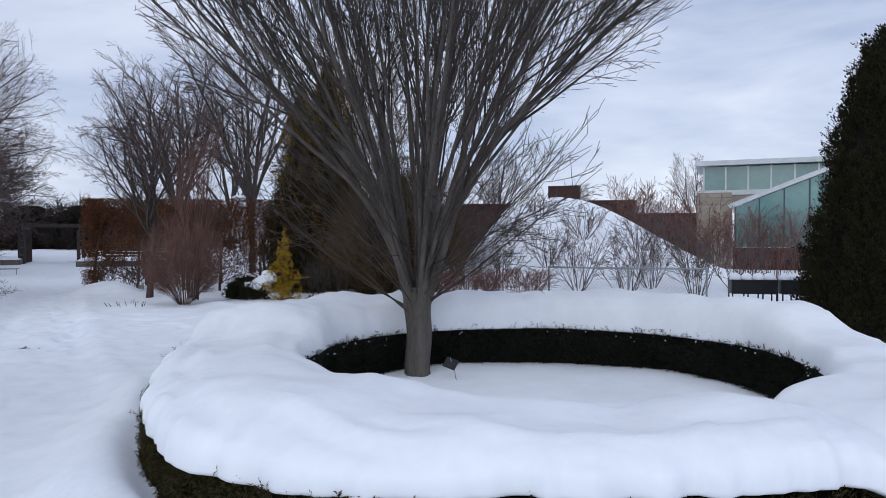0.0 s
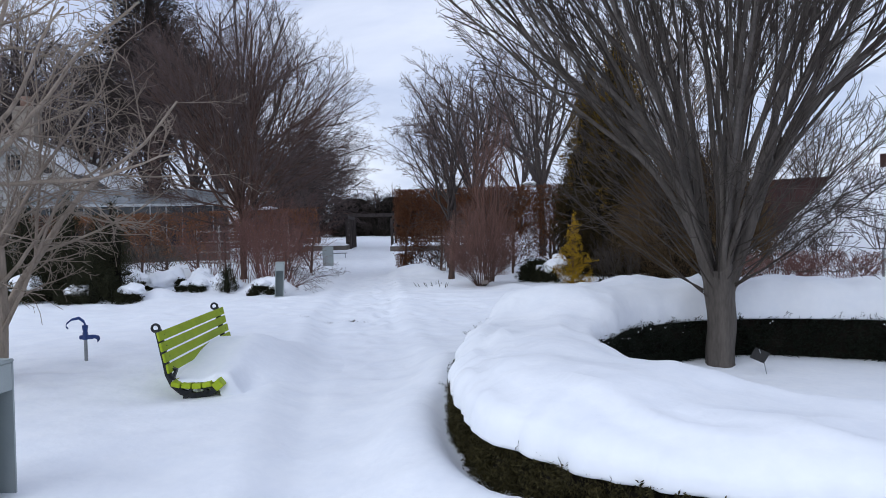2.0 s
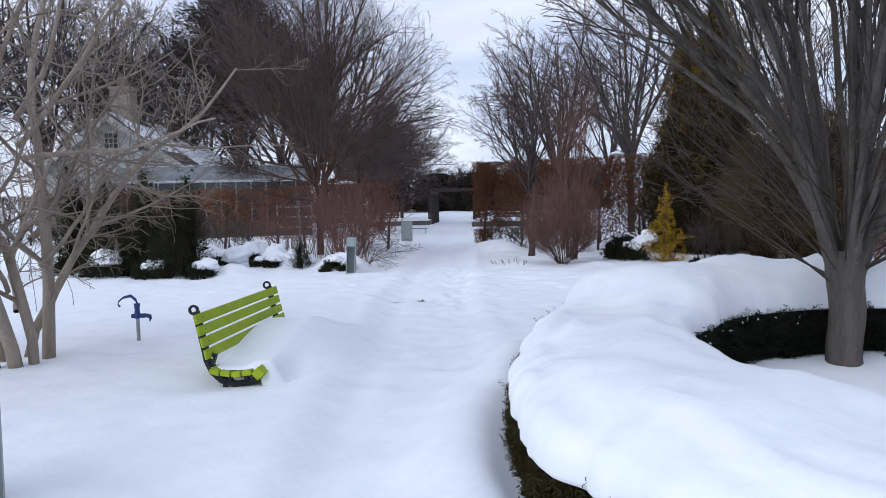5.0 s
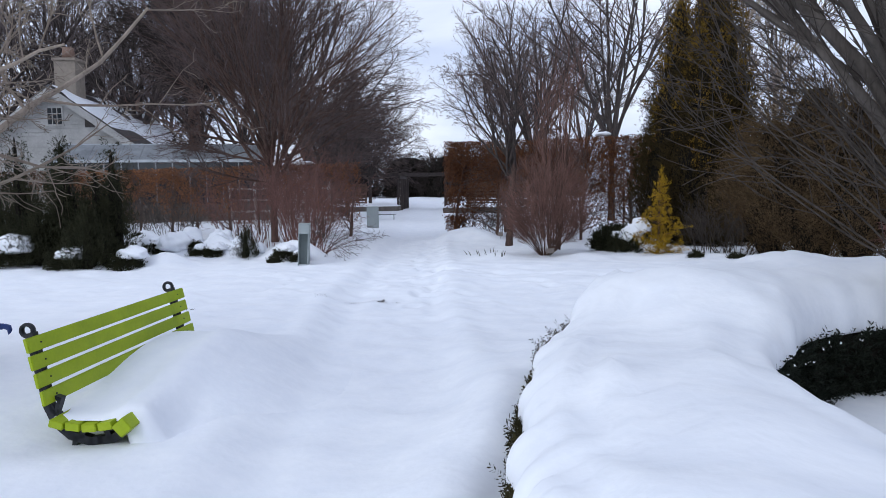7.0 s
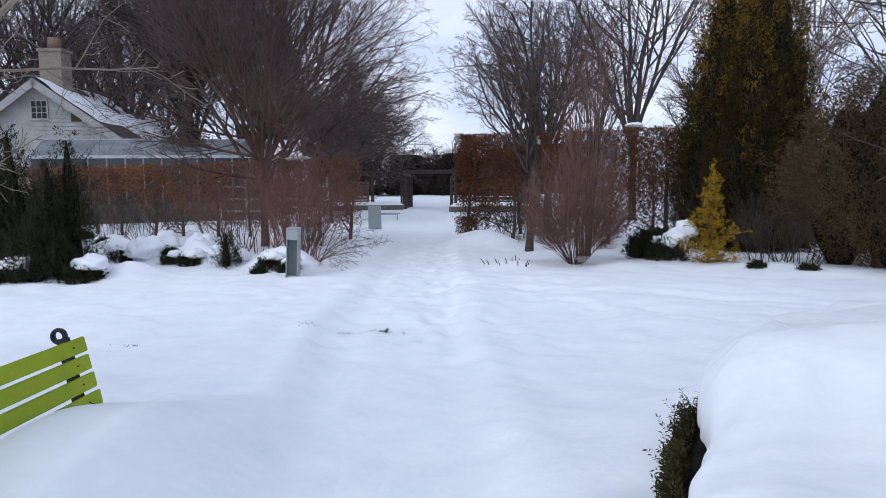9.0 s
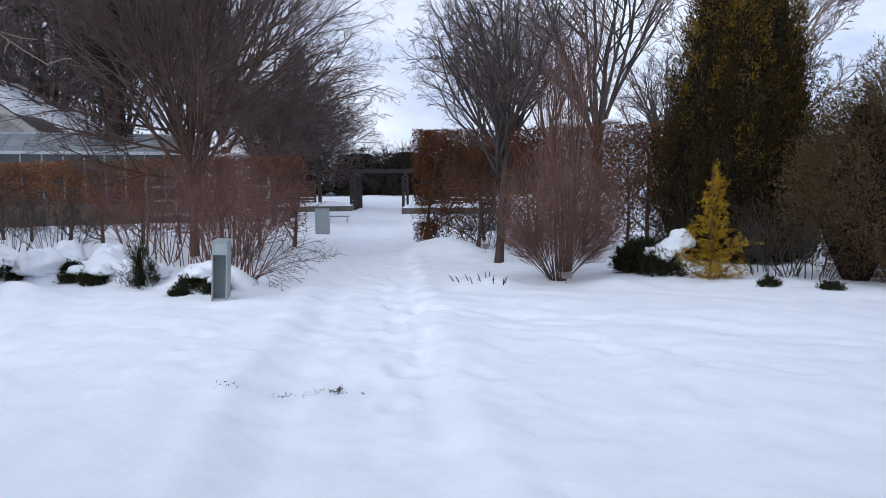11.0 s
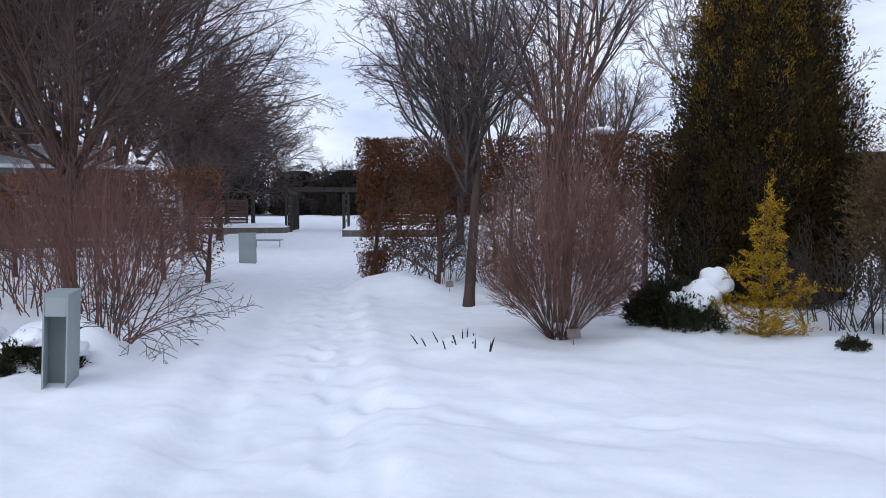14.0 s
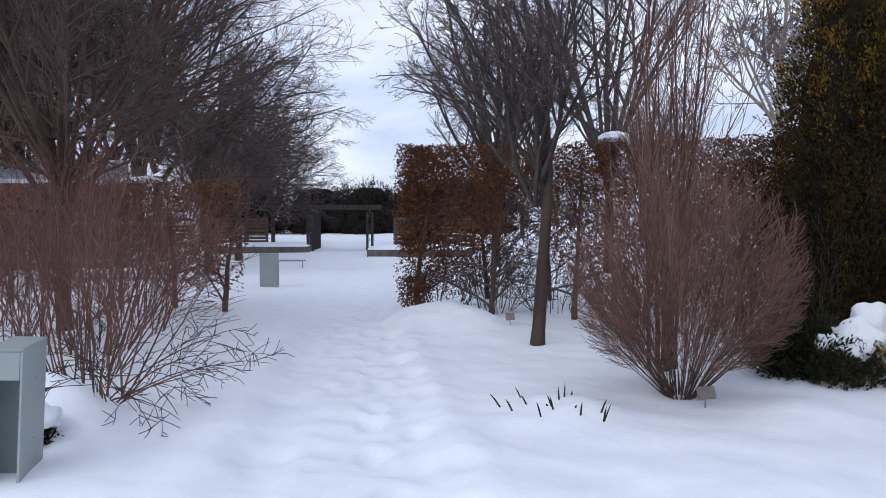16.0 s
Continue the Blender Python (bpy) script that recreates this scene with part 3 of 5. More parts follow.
def vase_tree():
    r = random.Random(11)
    ob = thing("vase_tree", pose(-0.29, 7.92, -0.36) @ Matrix.Scale(1.24, 4), "bare grey vase-shaped tree with many upright limbs", "tree")
    n = 14
    pts = [Vector((0.01 * math.sin(k), 0, -0.1 + 1.15 * k / (n - 1))) for k in range(n)]
    rad = [0.155 - 0.04 * min(1, k / 4) + 0.035 * max(0, (k - 8) / 5) ** 2 for k in range(n)]
    V, Fc = lofts([(pts, rad)], 18)
    ang = np.arctan2(V[:, 1], V[:, 0])
    V[:, :2] *= (1 + 0.05 * np.sin(ang * 5 + V[:, 2:3].ravel() * 2) + 0.03 * np.sin(ang * 9))[:, None]
    under("trunk", raw_mesh("trunk", V, Fc, BARK_GREY), ob, "smooth grey fluted trunk")
    spec = [(12, 0.03, 0.022, 7, 8, 26, 0.62, 0.24), (9, 0.04, 0.03, 7, 10, 32, 0.52, 0.15), (7, 0.06, 0.04, 6, 14, 38, 0.42, 0.12), (4, 0.1, 0.03, 2, 18, 45, 0.5, 0.2), (3, 0.1, 0.0, 0, 0, 0, 0, 0)]
    grown, mains = [], []
    # a few stout main limbs that fork low down
    for k in range(7):
        a = k * 2.399 + 0.5 + r.uniform(-0.2, 0.2)
        lean = radians(4 + 17 * (k / 6) ** 0.7)
        w = Vector((math.cos(a) * math.sin(lean), math.sin(a) * math.sin(lean), math.cos(lean)))
        p0, le, ra = Vector((math.cos(a) * 0.05, math.sin(a) * 0.05, 0.72 + 0.03 * k)), r.uniform(0.75, 1.15), r.uniform(0.055, 0.072)
        pts = [p0 + w * le * j / 6 + Vector((0, 0, 0.02 * (j / 6) ** 2)) for j in range(7)]
        mains.append((pts, [ra * (1 - 0.5 * j / 6) for j in range(7)]))
    count = 40
    for k in range(count):
        a = k * 2.399 + r.uniform(-0.25, 0.25)
        lean = radians(3 + 44 * ((k + 0.5) / count) ** 0.62 + r.uniform(-3, 3))

        def arch(f, a=a, lean=lean):
            g = lean * (0.30 + 0.85 * min(1.0, f / 0.35) - 0.12 * f)
            return Vector((math.cos(a) * math.sin(g), math.sin(a) * math.sin(g), math.cos(g)))
        w = arch(0.2)
        pts, _ = min(mains, key=lambda mm: -(mm[0][-1] - mm[0][0]).normalized().dot(w))
        j = r.randint(0, 5)
        grow(grown, pts[j], arch(0.0), r.uniform(3.7, 4.7) - 0.12 * j, r.uniform(0.022, 0.038), 0, spec, r, 0.2, 0.52, arch)
    low = [(8, 0.05, 0.05, 5, 18, 45, 0.5, 0.2), (5, 0.08, 0.03, 4, 20, 45, 0.55, 0.2), (4, 0.1, 0.0, 0, 0, 0, 0, 0)]
    for k in range(50):
        a = k * 2.399 + 1.0 + r.uniform(-0.3, 0.3)
        lean = radians(r.uniform(44, 64))
        w = Vector((math.cos(a) * math.sin(lean), math.sin(a) * math.sin(lean), math.cos(lean)))
        o2 = []
        grow(o2, Vector((math.cos(a) * 0.13, math.sin(a) * 0.13, r.uniform(0.82, 1.45))), w, r.uniform(1.2, 2.0), r.uniform(0.006, 0.010), 0, low, r, 0.25)
        grown += [(i + 1, p, q) for i, p, q in o2]
    # the crown keeps to a vase outline
    out = []
    for i, p, q in grown:
        m = 0
        while m < len(p) and math.hypot(p[m].x, p[m].y) < float(np.interp(p[m].z, (0.9, 1.2, 2.0, 3.7, 6.0), (1.15, 1.35, 1.75, 2.6, 3.3))):
            m += 1
        if m > 1:
            out.append((i, p[:m], q[:m]))
    under("branching", raw_mesh("branching", *lofts([(p, q) for i, p, q in out if i == 0] + mains, 9), BARK_GREY), ob)
    under("side_branching", raw_mesh("side_branching", *lofts([(p, q) for i, p, q in out if i == 1], 5), TWIG_GREY), ob)
    under("crown", raw_mesh("crown", *lofts([(p, [max(v, 0.0025) for v in q]) for i, p, q in out if i > 1], 3), TWIG_GREY), ob)


vase_tree()

# ---- bollards ----


def bollard(m, label):
    ob = thing("bollard_light", m, label, "bollard", "path bollards")
    w, d, h = 0.09, 0.20, 0.76
    t = 0.012
    part("side_panel", box(bmesh.new(), -w, -w + t, -d, d, -0.4, h - 0.02), BOLLARD, ob)
    part("side_panel", box(bmesh.new(), w - t, w, -d, d, -0.4, h - 0.02), BOLLARD, ob)
    part("back_panel", box(bmesh.new(), -w + t, w - t, d - t, d, -0.4, h - 0.02), BOLLARD, ob)
    part("hood", box(bmesh.new(), -w + t, w - t, -d, -d + 0.20, h - 0.18, h - 0.02), BOLLARD, ob, bevel=0.004)
    part("cap", box(bmesh.new(), -w - 0.004, w + 0.004, -d - 0.004, d + 0.004, h - 0.02, h), BOLLARD, ob, bevel=0.005)
    for z in (0.2, 0.55):
        screw = bmesh.new()
        bmesh.ops.create_cone(screw, cap_ends=True, segments=10, radius1=0.004, radius2=0.0035, depth=0.004, matrix=pose(w + 0.002, 0.02, z, 0, 90, 0))
        part("screw", screw, BOLLARD_IN, ob)
    part("lamp_recess", box(bmesh.new(), -w + t, w - t, -d + 0.145, -d + 0.16, -0.4, h - 0.18), BOLLARD_IN, ob, "recess panel under the hood, shade put into its colour")
    return ob


bollard(pose(-4.06, 2.465, 0.02, 0, 1, 111), "tall grey-green bollard light standing in the snow by the bare tree")
bollard(pose(-9.357, 12.273, 0.0, 0, 3, 34.4), "grey-green bollard light leaning slightly beside red-twigged shrubs")
bollard(pose(-14.75, 22.45, 0.0, 0, 0, 118), "grey-green bollard light beside the snowy walk")

# ---- the lime bench ----


def garden_bench():
    along = Vector((-0.42, 0.907, 0)).normalized()
    front = Vector((along.y, -along.x, 0))
    m = Matrix(((front.x, along.x, 0, -4.9), (front.y, along.y, 0, 4.62), (0, 0, 1, 0), (0, 0, 0, 1)))
    ob = thing("garden_bench", m, "lime green slatted bench with black iron ends, half buried in snow", "bench")
    length = 1.93
    # back slats lean; x runs to the front, y along the bench
    for k in range(4):
        x, z = 0.018 + 0.018 * (3 - k) + (3 - k) ** 2 * 0.002, 0.245 + k * 0.098
        bm = box(bmesh.new(), -0.011, 0.011, -0.01, length, -0.041, 0.041, pose(x, 0, z, 0, -9 + k * -1.5, 0))
        part("back_slat", bm, LIME, ob, bevel=0.004)
    seat = [(0.155, 0.100, -14), (0.248, 0.088, -6), (0.341, 0.083, 2), (0.434, 0.094, 10)]
    for x, z, a in seat:
        part("seat_slat", box(bmesh.new(), -0.041, 0.041, -0.01, length, -0.022, 0.022, pose(x, 0, z, 0, -a, 0)), LIME, ob, bevel=0.004)
    part("front_slat", box(bmesh.new(), -0.042, 0.042, -0.02, length, -0.040, 0.040, pose(0.535, 0, 0.092, 0, -42, 0)), LIME, ob, bevel=0.004)
    for y in (0.1, length - 0.12):
        bm = bmesh.new()

        def bar(points, wide):
            for (ax, az), (bx, bz) in zip(points, points[1:]):
                le = math.hypot(bx - ax, bz - az)
                ang = math.degrees(math.atan2(bz - az, bx - ax))
                box(bm, -le / 2 - 0.008, le / 2 + 0.008, -0.022, 0.022, -wide / 2, wide / 2, pose((ax + bx) / 2, y, (az + bz) / 2, 0, -ang, 0))
        bar([(-0.024, 0.585), (-0.002, 0.48), (0.018, 0.38), (0.038, 0.28), (0.055, 0.18), (0.10, 0.08), (0.18, 0.01), (0.30, -0.025), (0.42, -0.01), (0.52, 0.045), (0.57, 0.10)], 0.05)
        bar([(0.075, 0.17), (0.14, 0.075), (0.24, 0.055), (0.35, 0.052), (0.47, 0.06), (0.55, 0.05)], 0.03)
        bar([(0.16, 0.07), (0.14, 0.04)], 0.03), bar([(0.27, 0.06), (0.24, 0.0)], 0.03), bar([(0.38, 0.06), (0.41, 0.0)], 0.03)
        bar([(0.06, 0.24), (0.13, 0.22), (0.10, 0.14)], 0.02)
        bar([(0.35, 0.0), (0.36, -0.12), (0.37, -0.3)], 0.03), bar([(0.21, 0.0), (0.19, -0.12), (0.18, -0.3)], 0.03)
        part("iron_end", bm, IRON, ob, "black cast-iron bench end")
        A, B = np.meshgrid(np.arange(24) * math.pi / 12, np.arange(8) * math.pi / 4, indexing="ij")
        R = 0.034 + 0.011 * np.cos(B)
        i = np.arange(A.size).reshape(A.shape)
        j = np.roll(i, -1, 0)
        Fc = np.stack([i, j, np.roll(j, -1, 1), np.roll(i, -1, 1)], -1).reshape(-1, 4)
        under("scroll", raw_mesh("scroll", np.stack([-0.045 + R * np.cos(A), y + 0.019 * np.sin(B), 0.605 + R * np.sin(A)], -1).reshape(-1, 3), Fc, IRON), ob, "black iron ring scroll")
    for k in range(4):
        for y in (0.1, length - 0.12):
            x, z = 0.018 + 0.018 * (3 - k) + (3 - k) ** 2 * 0.002, 0.245 + k * 0.098
            bm = bmesh.new()
            bmesh.ops.create_cone(bm, cap_ends=True, segments=8, radius1=0.005, radius2=0.004, depth=0.006, matrix=pose(x + 0.014, y, z + 0.003, 0, 76, 0))
            part("bolt", bm, IRON, ob)
    # drifted snow on the seat
    n, q = 60, 24
    U, W = np.meshgrid(np.linspace(0, 1, n), np.linspace(0, 1, q), indexing="ij")
    Yl = 0.04 + U * 2.9
    wide = 0.80 + 0.9 * smooth(U / 0.4)
    Xl = 0.10 + W * wide
    top = 0.128 + 0.175 * smooth((U - 0.02) / 0.42) * (1 - smooth(W * 1.2)) + 0.02 * value_noise(Xl, Yl, 0.4, 31) * smooth(U / 0.1)
    top = top + 0.045 * smooth((Xl - 0.36) / 0.12) * smooth(U / 0.03)
    floor_z = ground_height(m[0][3] + m[0][0] * Xl + m[0][1] * Yl, m[1][3] + m[1][0] * Xl + m[1][1] * Yl)
    fall = np.clip((Xl - 0.60) / (wide - 0.50), 0, 1)
    fall = 1 - (1 - fall) ** 2.2
    sink = smooth((U - 0.45) / 0.55)
    lip = 1 - smooth((Xl - 0.62) / 0.15) * (1 - smooth(U / 0.22))
    Zl = floor_z - 0.015 + (top - floor_z + 0.015) * (1 - fall) * (1 - sink) * lip
    Zl = np.where(U < 0.001, np.where(Xl < 0.54, np.minimum(Zl, 0.11), floor_z - 0.03), Zl)
    i = np.arange(n * q).reshape(n, q)
    Fc = np.stack([i[:-1, :-1], i[:-1, 1:], i[1:, 1:], i[1:, :-1]], -1).reshape(-1, 4)[:, ::-1]
    drift = new("snow_drift", raw_mesh("snow_drift", np.stack([Xl, Yl, Zl], -1).reshape(-1, 3), Fc, SNOW))
    drift.matrix_world = m
    tagged(drift, "smooth snow drift heaped on the bench seat", "snow")


garden_bench()

# ---- blue yard hydrant ----


def yard_hydrant():
    ob = thing("yard_hydrant", pose(-6.99, 5.56, 0.0, 0, 0, 35), "blue yard hydrant on a galvanised pipe standing in snow", "water tap")
    tube("pipe", [Vector((0, 0, z)) for z in (-0.3, 0.1, 0.28)], 0.019, 10, STEEL, ob, "galvanised standpipe")
    bm = bmesh.new()
    bmesh.ops.create_cone(bm, cap_ends=True, segments=14, radius1=0.034, radius2=0.028, depth=0.09, matrix=pose(0, 0, 0.31))
    bmesh.ops.create_cone(bm, cap_ends=True, segments=14, radius1=0.024, radius2=0.034, depth=0.08, matrix=pose(0, 0, 0.39))
    box(bm, -0.06, 0.09, -0.022, 0.022, 0.27, 0.315)
    part("head", bm, BLUE, ob, bevel=0.004)
    tube("spout", [Vector(p) for p in ((0.05, 0, 0.30), (0.10, 0, 0.295), (0.135, 0, 0.28), (0.14, 0, 0.245))], [0.022, 0.022, 0.024, 0.026], 10, BLUE, ob)
    tube("handle", [Vector(p) for p in ((0.02, 0, 0.38), (-0.01, 0, 0.47), (-0.06, 0, 0.515), (-0.14, 0, 0.50), (-0.195, 0, 0.455), (-0.20, 0, 0.42), (-0.18, 0, 0.40))], [0.018, 0.02, 0.018, 0.014, 0.013, 0.013, 0.012], 8, BLUE, ob, "bent blue lever handle")
    tube("link_rod", [Vector((0.0, 0.02, 0.30)), Vector((-0.015, 0.02, 0.48))], 0.007, 6, BLUE, ob)


yard_hydrant()

# ---- conifers ----


def clumps(points, ways, reach, each, long, wide, r, lateral=0.34):
    """Feathery sprays: each point sends out a tuft of small blades along its way."""
    n = len(points)
    d = ways + r.normal(0, 0.28, (n, 3))
    d /= np.linalg.norm(d, axis=1)[:, None] + 1e-9
    size = reach * r.uniform(0.45, 1.35, (n, 1))
    C, D, S = np.repeat(points, each, 0), np.repeat(d, each, 0), np.repeat(size, each, 0)
    f = r.uniform(0, 1, (n * each, 1))
    P = C + D * S * f + r.normal(0, 1, (n * each, 3)) * S * lateral * (1.05 - 0.8 * f)
    return leaves(P, D, long, wide, r, 0.42)


def conifer(name, m, height, radius, label, mat, count, long, wide, shape, tops=None, seed=1, lumps=0.12, up=0.7, core=0.8, category="conifer", spires=((0, 0, 1, 1),), reach=0.2, each=22, lateral=0.34):
    """A dense evergreen: trunk, dark core painted as inner shade, and sprays on a lumpy outline. shape(f) is the radius
    at height fraction f; spires: offset and scales of each leader.
    """
    r = np.random.default_rng(seed)
    ob = thing(name, m, label, category)
    tube("trunk", [Vector((0, 0, z * height)) for z in (-0.05, 0.3, 0.9)], [radius * 0.12, radius * 0.09, 0.01], 8, BARK_BROWN, ob)
    n, k = 26, 20
    fz = np.linspace(0.03, 0.97, n)
    A, Z = np.meshgrid(np.arange(k) * 2 * math.pi / k, fz, indexing="ij")
    S = np.vectorize(shape)
    P, W, G = [], [], []
    for q, (dx, dy, sh, sr) in enumerate(spires):
        tall, wid, sd = height * sh, radius * sr, seed + 31 * q

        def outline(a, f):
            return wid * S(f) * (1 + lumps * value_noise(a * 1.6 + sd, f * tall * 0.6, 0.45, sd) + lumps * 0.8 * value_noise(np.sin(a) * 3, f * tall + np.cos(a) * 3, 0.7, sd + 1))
        # dark shell within the sprays, its colour standing for the shade between them
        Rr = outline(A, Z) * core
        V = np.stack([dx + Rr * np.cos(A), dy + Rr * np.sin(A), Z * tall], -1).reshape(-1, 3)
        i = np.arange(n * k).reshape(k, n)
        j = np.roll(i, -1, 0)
        under("inner_shade", raw_mesh("inner_shade", V, np.stack([i[:, :-1], j[:, :-1], j[:, 1:], i[:, 1:]], -1).reshape(-1, 4), SHADE_CORE), ob)
        much = int(count * sh * sr / sum(b[2] * b[3] for b in spires))
        f = r.uniform(0, 1, much * 4)
        f = f[r.uniform(0, 1, len(f)) < np.clip(S(f), 0.06, 1)][:much]
        a = r.uniform(0, 2 * math.pi, len(f))
        depth = 1 - np.abs(r.normal(0, 0.10, len(f)))
        rr = np.maximum(outline(a, f) - reach * 0.5, 0.0) * depth
        P.append(np.stack([dx + rr * np.cos(a), dy + rr * np.sin(a), f * tall], -1))
        W.append(np.stack([np.cos(a), np.sin(a), np.full(len(f), up)], -1))
        G.append((value_noise(a * 3 + 5, f * tall, 0.5, sd + 4) * 0.6 + (f - 0.5) * 1.6 + (depth - 0.93) * 4 + r.normal(0, 0.2, len(f))) > 0.42)
    P, W, G = np.concatenate(P), np.concatenate(W), np.concatenate(G)
    if tops is None:
        G[:] = False
    under("foliage", raw_mesh("foliage", *clumps(P[~G], W[~G], reach, each, long, wide, r, lateral), mat, False), ob)
    if tops is not None:
        under("golden_foliage", raw_mesh("golden_foliage", *clumps(P[G], W[G], reach, each, long, wide, r, lateral), tops, False), ob, "golden bronze foliage tips")
    return ob


def bulging(f):
    return max(0.0, 1 - f ** 1.95) ** 0.85 * (0.84 + 0.16 * min(1, f * 5))


def flared(f):
    return float(np.interp(f, (0, 0.33, 0.72, 0.92, 1), (1, 0.74, 0.53, 0.3, 0)))


def cone_round(f):
    return max(0.0, min(1.0, (1 - f) ** 0.75 * 1.12)) * (0.80 + 0.2 * min(1, f * 6))


def open_foot(f):
    return max(0.0, 1 - f ** 2) ** 0.5 * min(1.0, 0.3 + 2.4 * f)


def column(f):
    return max(0.0, 1 - f ** 2.6) * (0.86 + 0.14 * min(1, f * 4))


def mound(f):
    return max(0.0, 1 - f ** 2) ** 0.5


conifer("arborvitae", pose(-3.55, 19.5, -0.05), 6.7, 1.42, "tall broad arborvitae, olive with golden bronze tips", LEAF_CEDAR, 9500, 0.060, 0.022, bulging, LEAF_GOLD, 4, 0.24, 1.7, 0.62,
        spires=((0.28, 0.1, 1.0, 0.82), (-0.42, -0.1, 0.86, 0.72), (0.1, -0.5, 0.74, 0.62), (0.75, 0.0, 0.62, 0.5)), reach=0.30, each=19, lateral=0.26)
conifer("columnar_cedar", pose(6.8, 10.35, -0.05), 4.75, 1.40, "dark columnar cedar rising from the snow", LEAF_CEDAR_DARK, 5000, 0.055, 0.020, flared, None, 5, 0.12, 1.6, 0.8, reach=0.18, each=22, lateral=0.26)
conifer("spreading_juniper", pose(-1.25, 16.75, -0.05), 3.2, 1.8, "broad bronzed juniper over the snow", LEAF_BROWNGREEN, 4600, 0.06, 0.014, open_foot, None, 6, 0.32, 1.0, 0.42, spires=((0.1, 0, 1, 0.8), (-0.6, 0.1, 0.82, 0.5), (0.8, -0.3, 0.9, 0.62)), reach=0.42, each=25, lateral=0.24)
for k, (x, y, h, w) in enumerate([(-12.75, 10.85, 2.15, 0.40), (-12.85, 10.6, 1.75, 0.42), (-13.25, 10.35, 2.2, 0.36), (-13.75, 10.55, 2.3, 0.40), (-14.3, 10.1, 1.6, 0.45), (-14.7, 10.3, 2.45, 0.42), (-15.3, 10.0, 2.2, 0.5), (-12.5, 10.2, 1.0, 0.42), (-13.6, 9.9, 0.95, 0.5), (-15.9, 10.2, 2.5, 0.5)]):
    h, w = h * 1.04, w * 1.3
    conifer("dwarf_juniper", pose(x, y, 0.0, 2 * math.sin(k * 3), 2 * math.cos(k * 5), k * 40), h, w, "ragged dark green upright juniper in the snowy bed", LEAF_GREEN, 480, 0.05, 0.015, column, None, 200 + k, 0.7, 1.5, 0.2, reach=0.26, each=26, lateral=0.22, spires=((0, 0, 1, 0.75), (0.2 * math.cos(k), 0.2 * math.sin(k), 0.8, 0.6), (-0.22 * math.cos(k), 0.16 * math.sin(k * 2), 0.62, 0.6)))


def yellow_conifer():
    r = np.random.default_rng(12)
    ob = thing("golden_false_cypress", pose(-3.78, 16.1, 0.0), "small golden yellow false cypress with feathery sprays", "conifer")
    tube("trunk", [Vector((0, 0, -0.1)), Vector((0.02, 0, 0.9)), Vector((0.0, 0, 1.65))], [0.022, 0.014, 0.004], 7, BARK_BROWN, ob)
    heights, reaches = (0.1, 0.3, 0.55, 0.8, 1.0, 1.2, 1.4, 1.7), (0.32, 0.44, 0.42, 0.28, 0.17, 0.10, 0.05, 0.02)
    P, W, limbs = [], [], []
    for k in range(46):
        f = k / 45
        z = 0.02 + 1.44 * f ** 1.35
        a = k * 2.399 + r.normal(0, 0.3)
        reach = float(np.interp(z, heights, reaches)) * r.uniform(0.4, 1.35)
        out = Vector((math.cos(a), math.sin(a), 0))
        tip = Vector((0.05 * f, 0, z)) + out * reach + Vector((0, 0, 0.35 * reach))
        limbs.append(([Vector((0.02, 0, z - 0.03)), Vector((0.05 * f, 0, z + 0.05 * reach)) + out * reach * 0.5, tip], [0.007, 0.005, 0.003]))
        for q in range(5 + int(30 * reach)):
            g = r.uniform(0.05, 1.0)
            P.append(tuple(Vector((0.05 * f, 0, z)) + out * reach * g + Vector((r.normal(0, 0.035), r.normal(0, 0.035), 0.35 * reach * g * g + r.normal(0, 0.02)))))
            W.append((math.cos(a) * 0.9 + r.normal(0, 0.5), math.sin(a) * 0.9 + r.normal(0, 0.5), r.uniform(-0.5, 1.2)))
    for q in range(12):
        P.append((r.normal(0.05, 0.012), r.normal(0, 0.012), 1.36 + 0.026 * q))
        W.append((r.normal(0, 0.4), r.normal(0, 0.4), 1))
    under("branching", raw_mesh("branching", *lofts(limbs, 5), BARK_BROWN), ob)
    under("foliage", raw_mesh("foliage", *clumps(np.array(P), np.array(W), 0.10, 26, 0.032, 0.010, r, 0.26), LEAF_YELLOW, False), ob)


yellow_conifer()


def blob(name, m, sx, sy, sz, label, seed=1, rough=0.18, parent=None):
    """A rounded lump of snow."""
    bm = bmesh.new()
    bmesh.ops.create_icosphere(bm, subdivisions=4, radius=1)
    for v in bm.verts:
        k = 1 + rough * noise.noise(v.co * 1.7 + Vector((seed * 3.1, 0, 0))) + rough * 0.4 * noise.noise(v.co * 4.5 + Vector((0, seed, 0)))
        v.co = Vector((v.co.x * sx * k, v.co.y * sy * k, v.co.z * sz * k * (1 if v.co.z > 0 else 0.45)))
    me = bpy.data.meshes.new(name)
    bm.to_mesh(me)
    bm.free()
    for p in me.polygons:
        p.use_smooth = True
    me.materials.append(SNOW)
    if parent:
        return under(name, me, parent, label)
    ob = new(name, me)
    ob.matrix_world = m
    return tagged(ob, label, "snow")


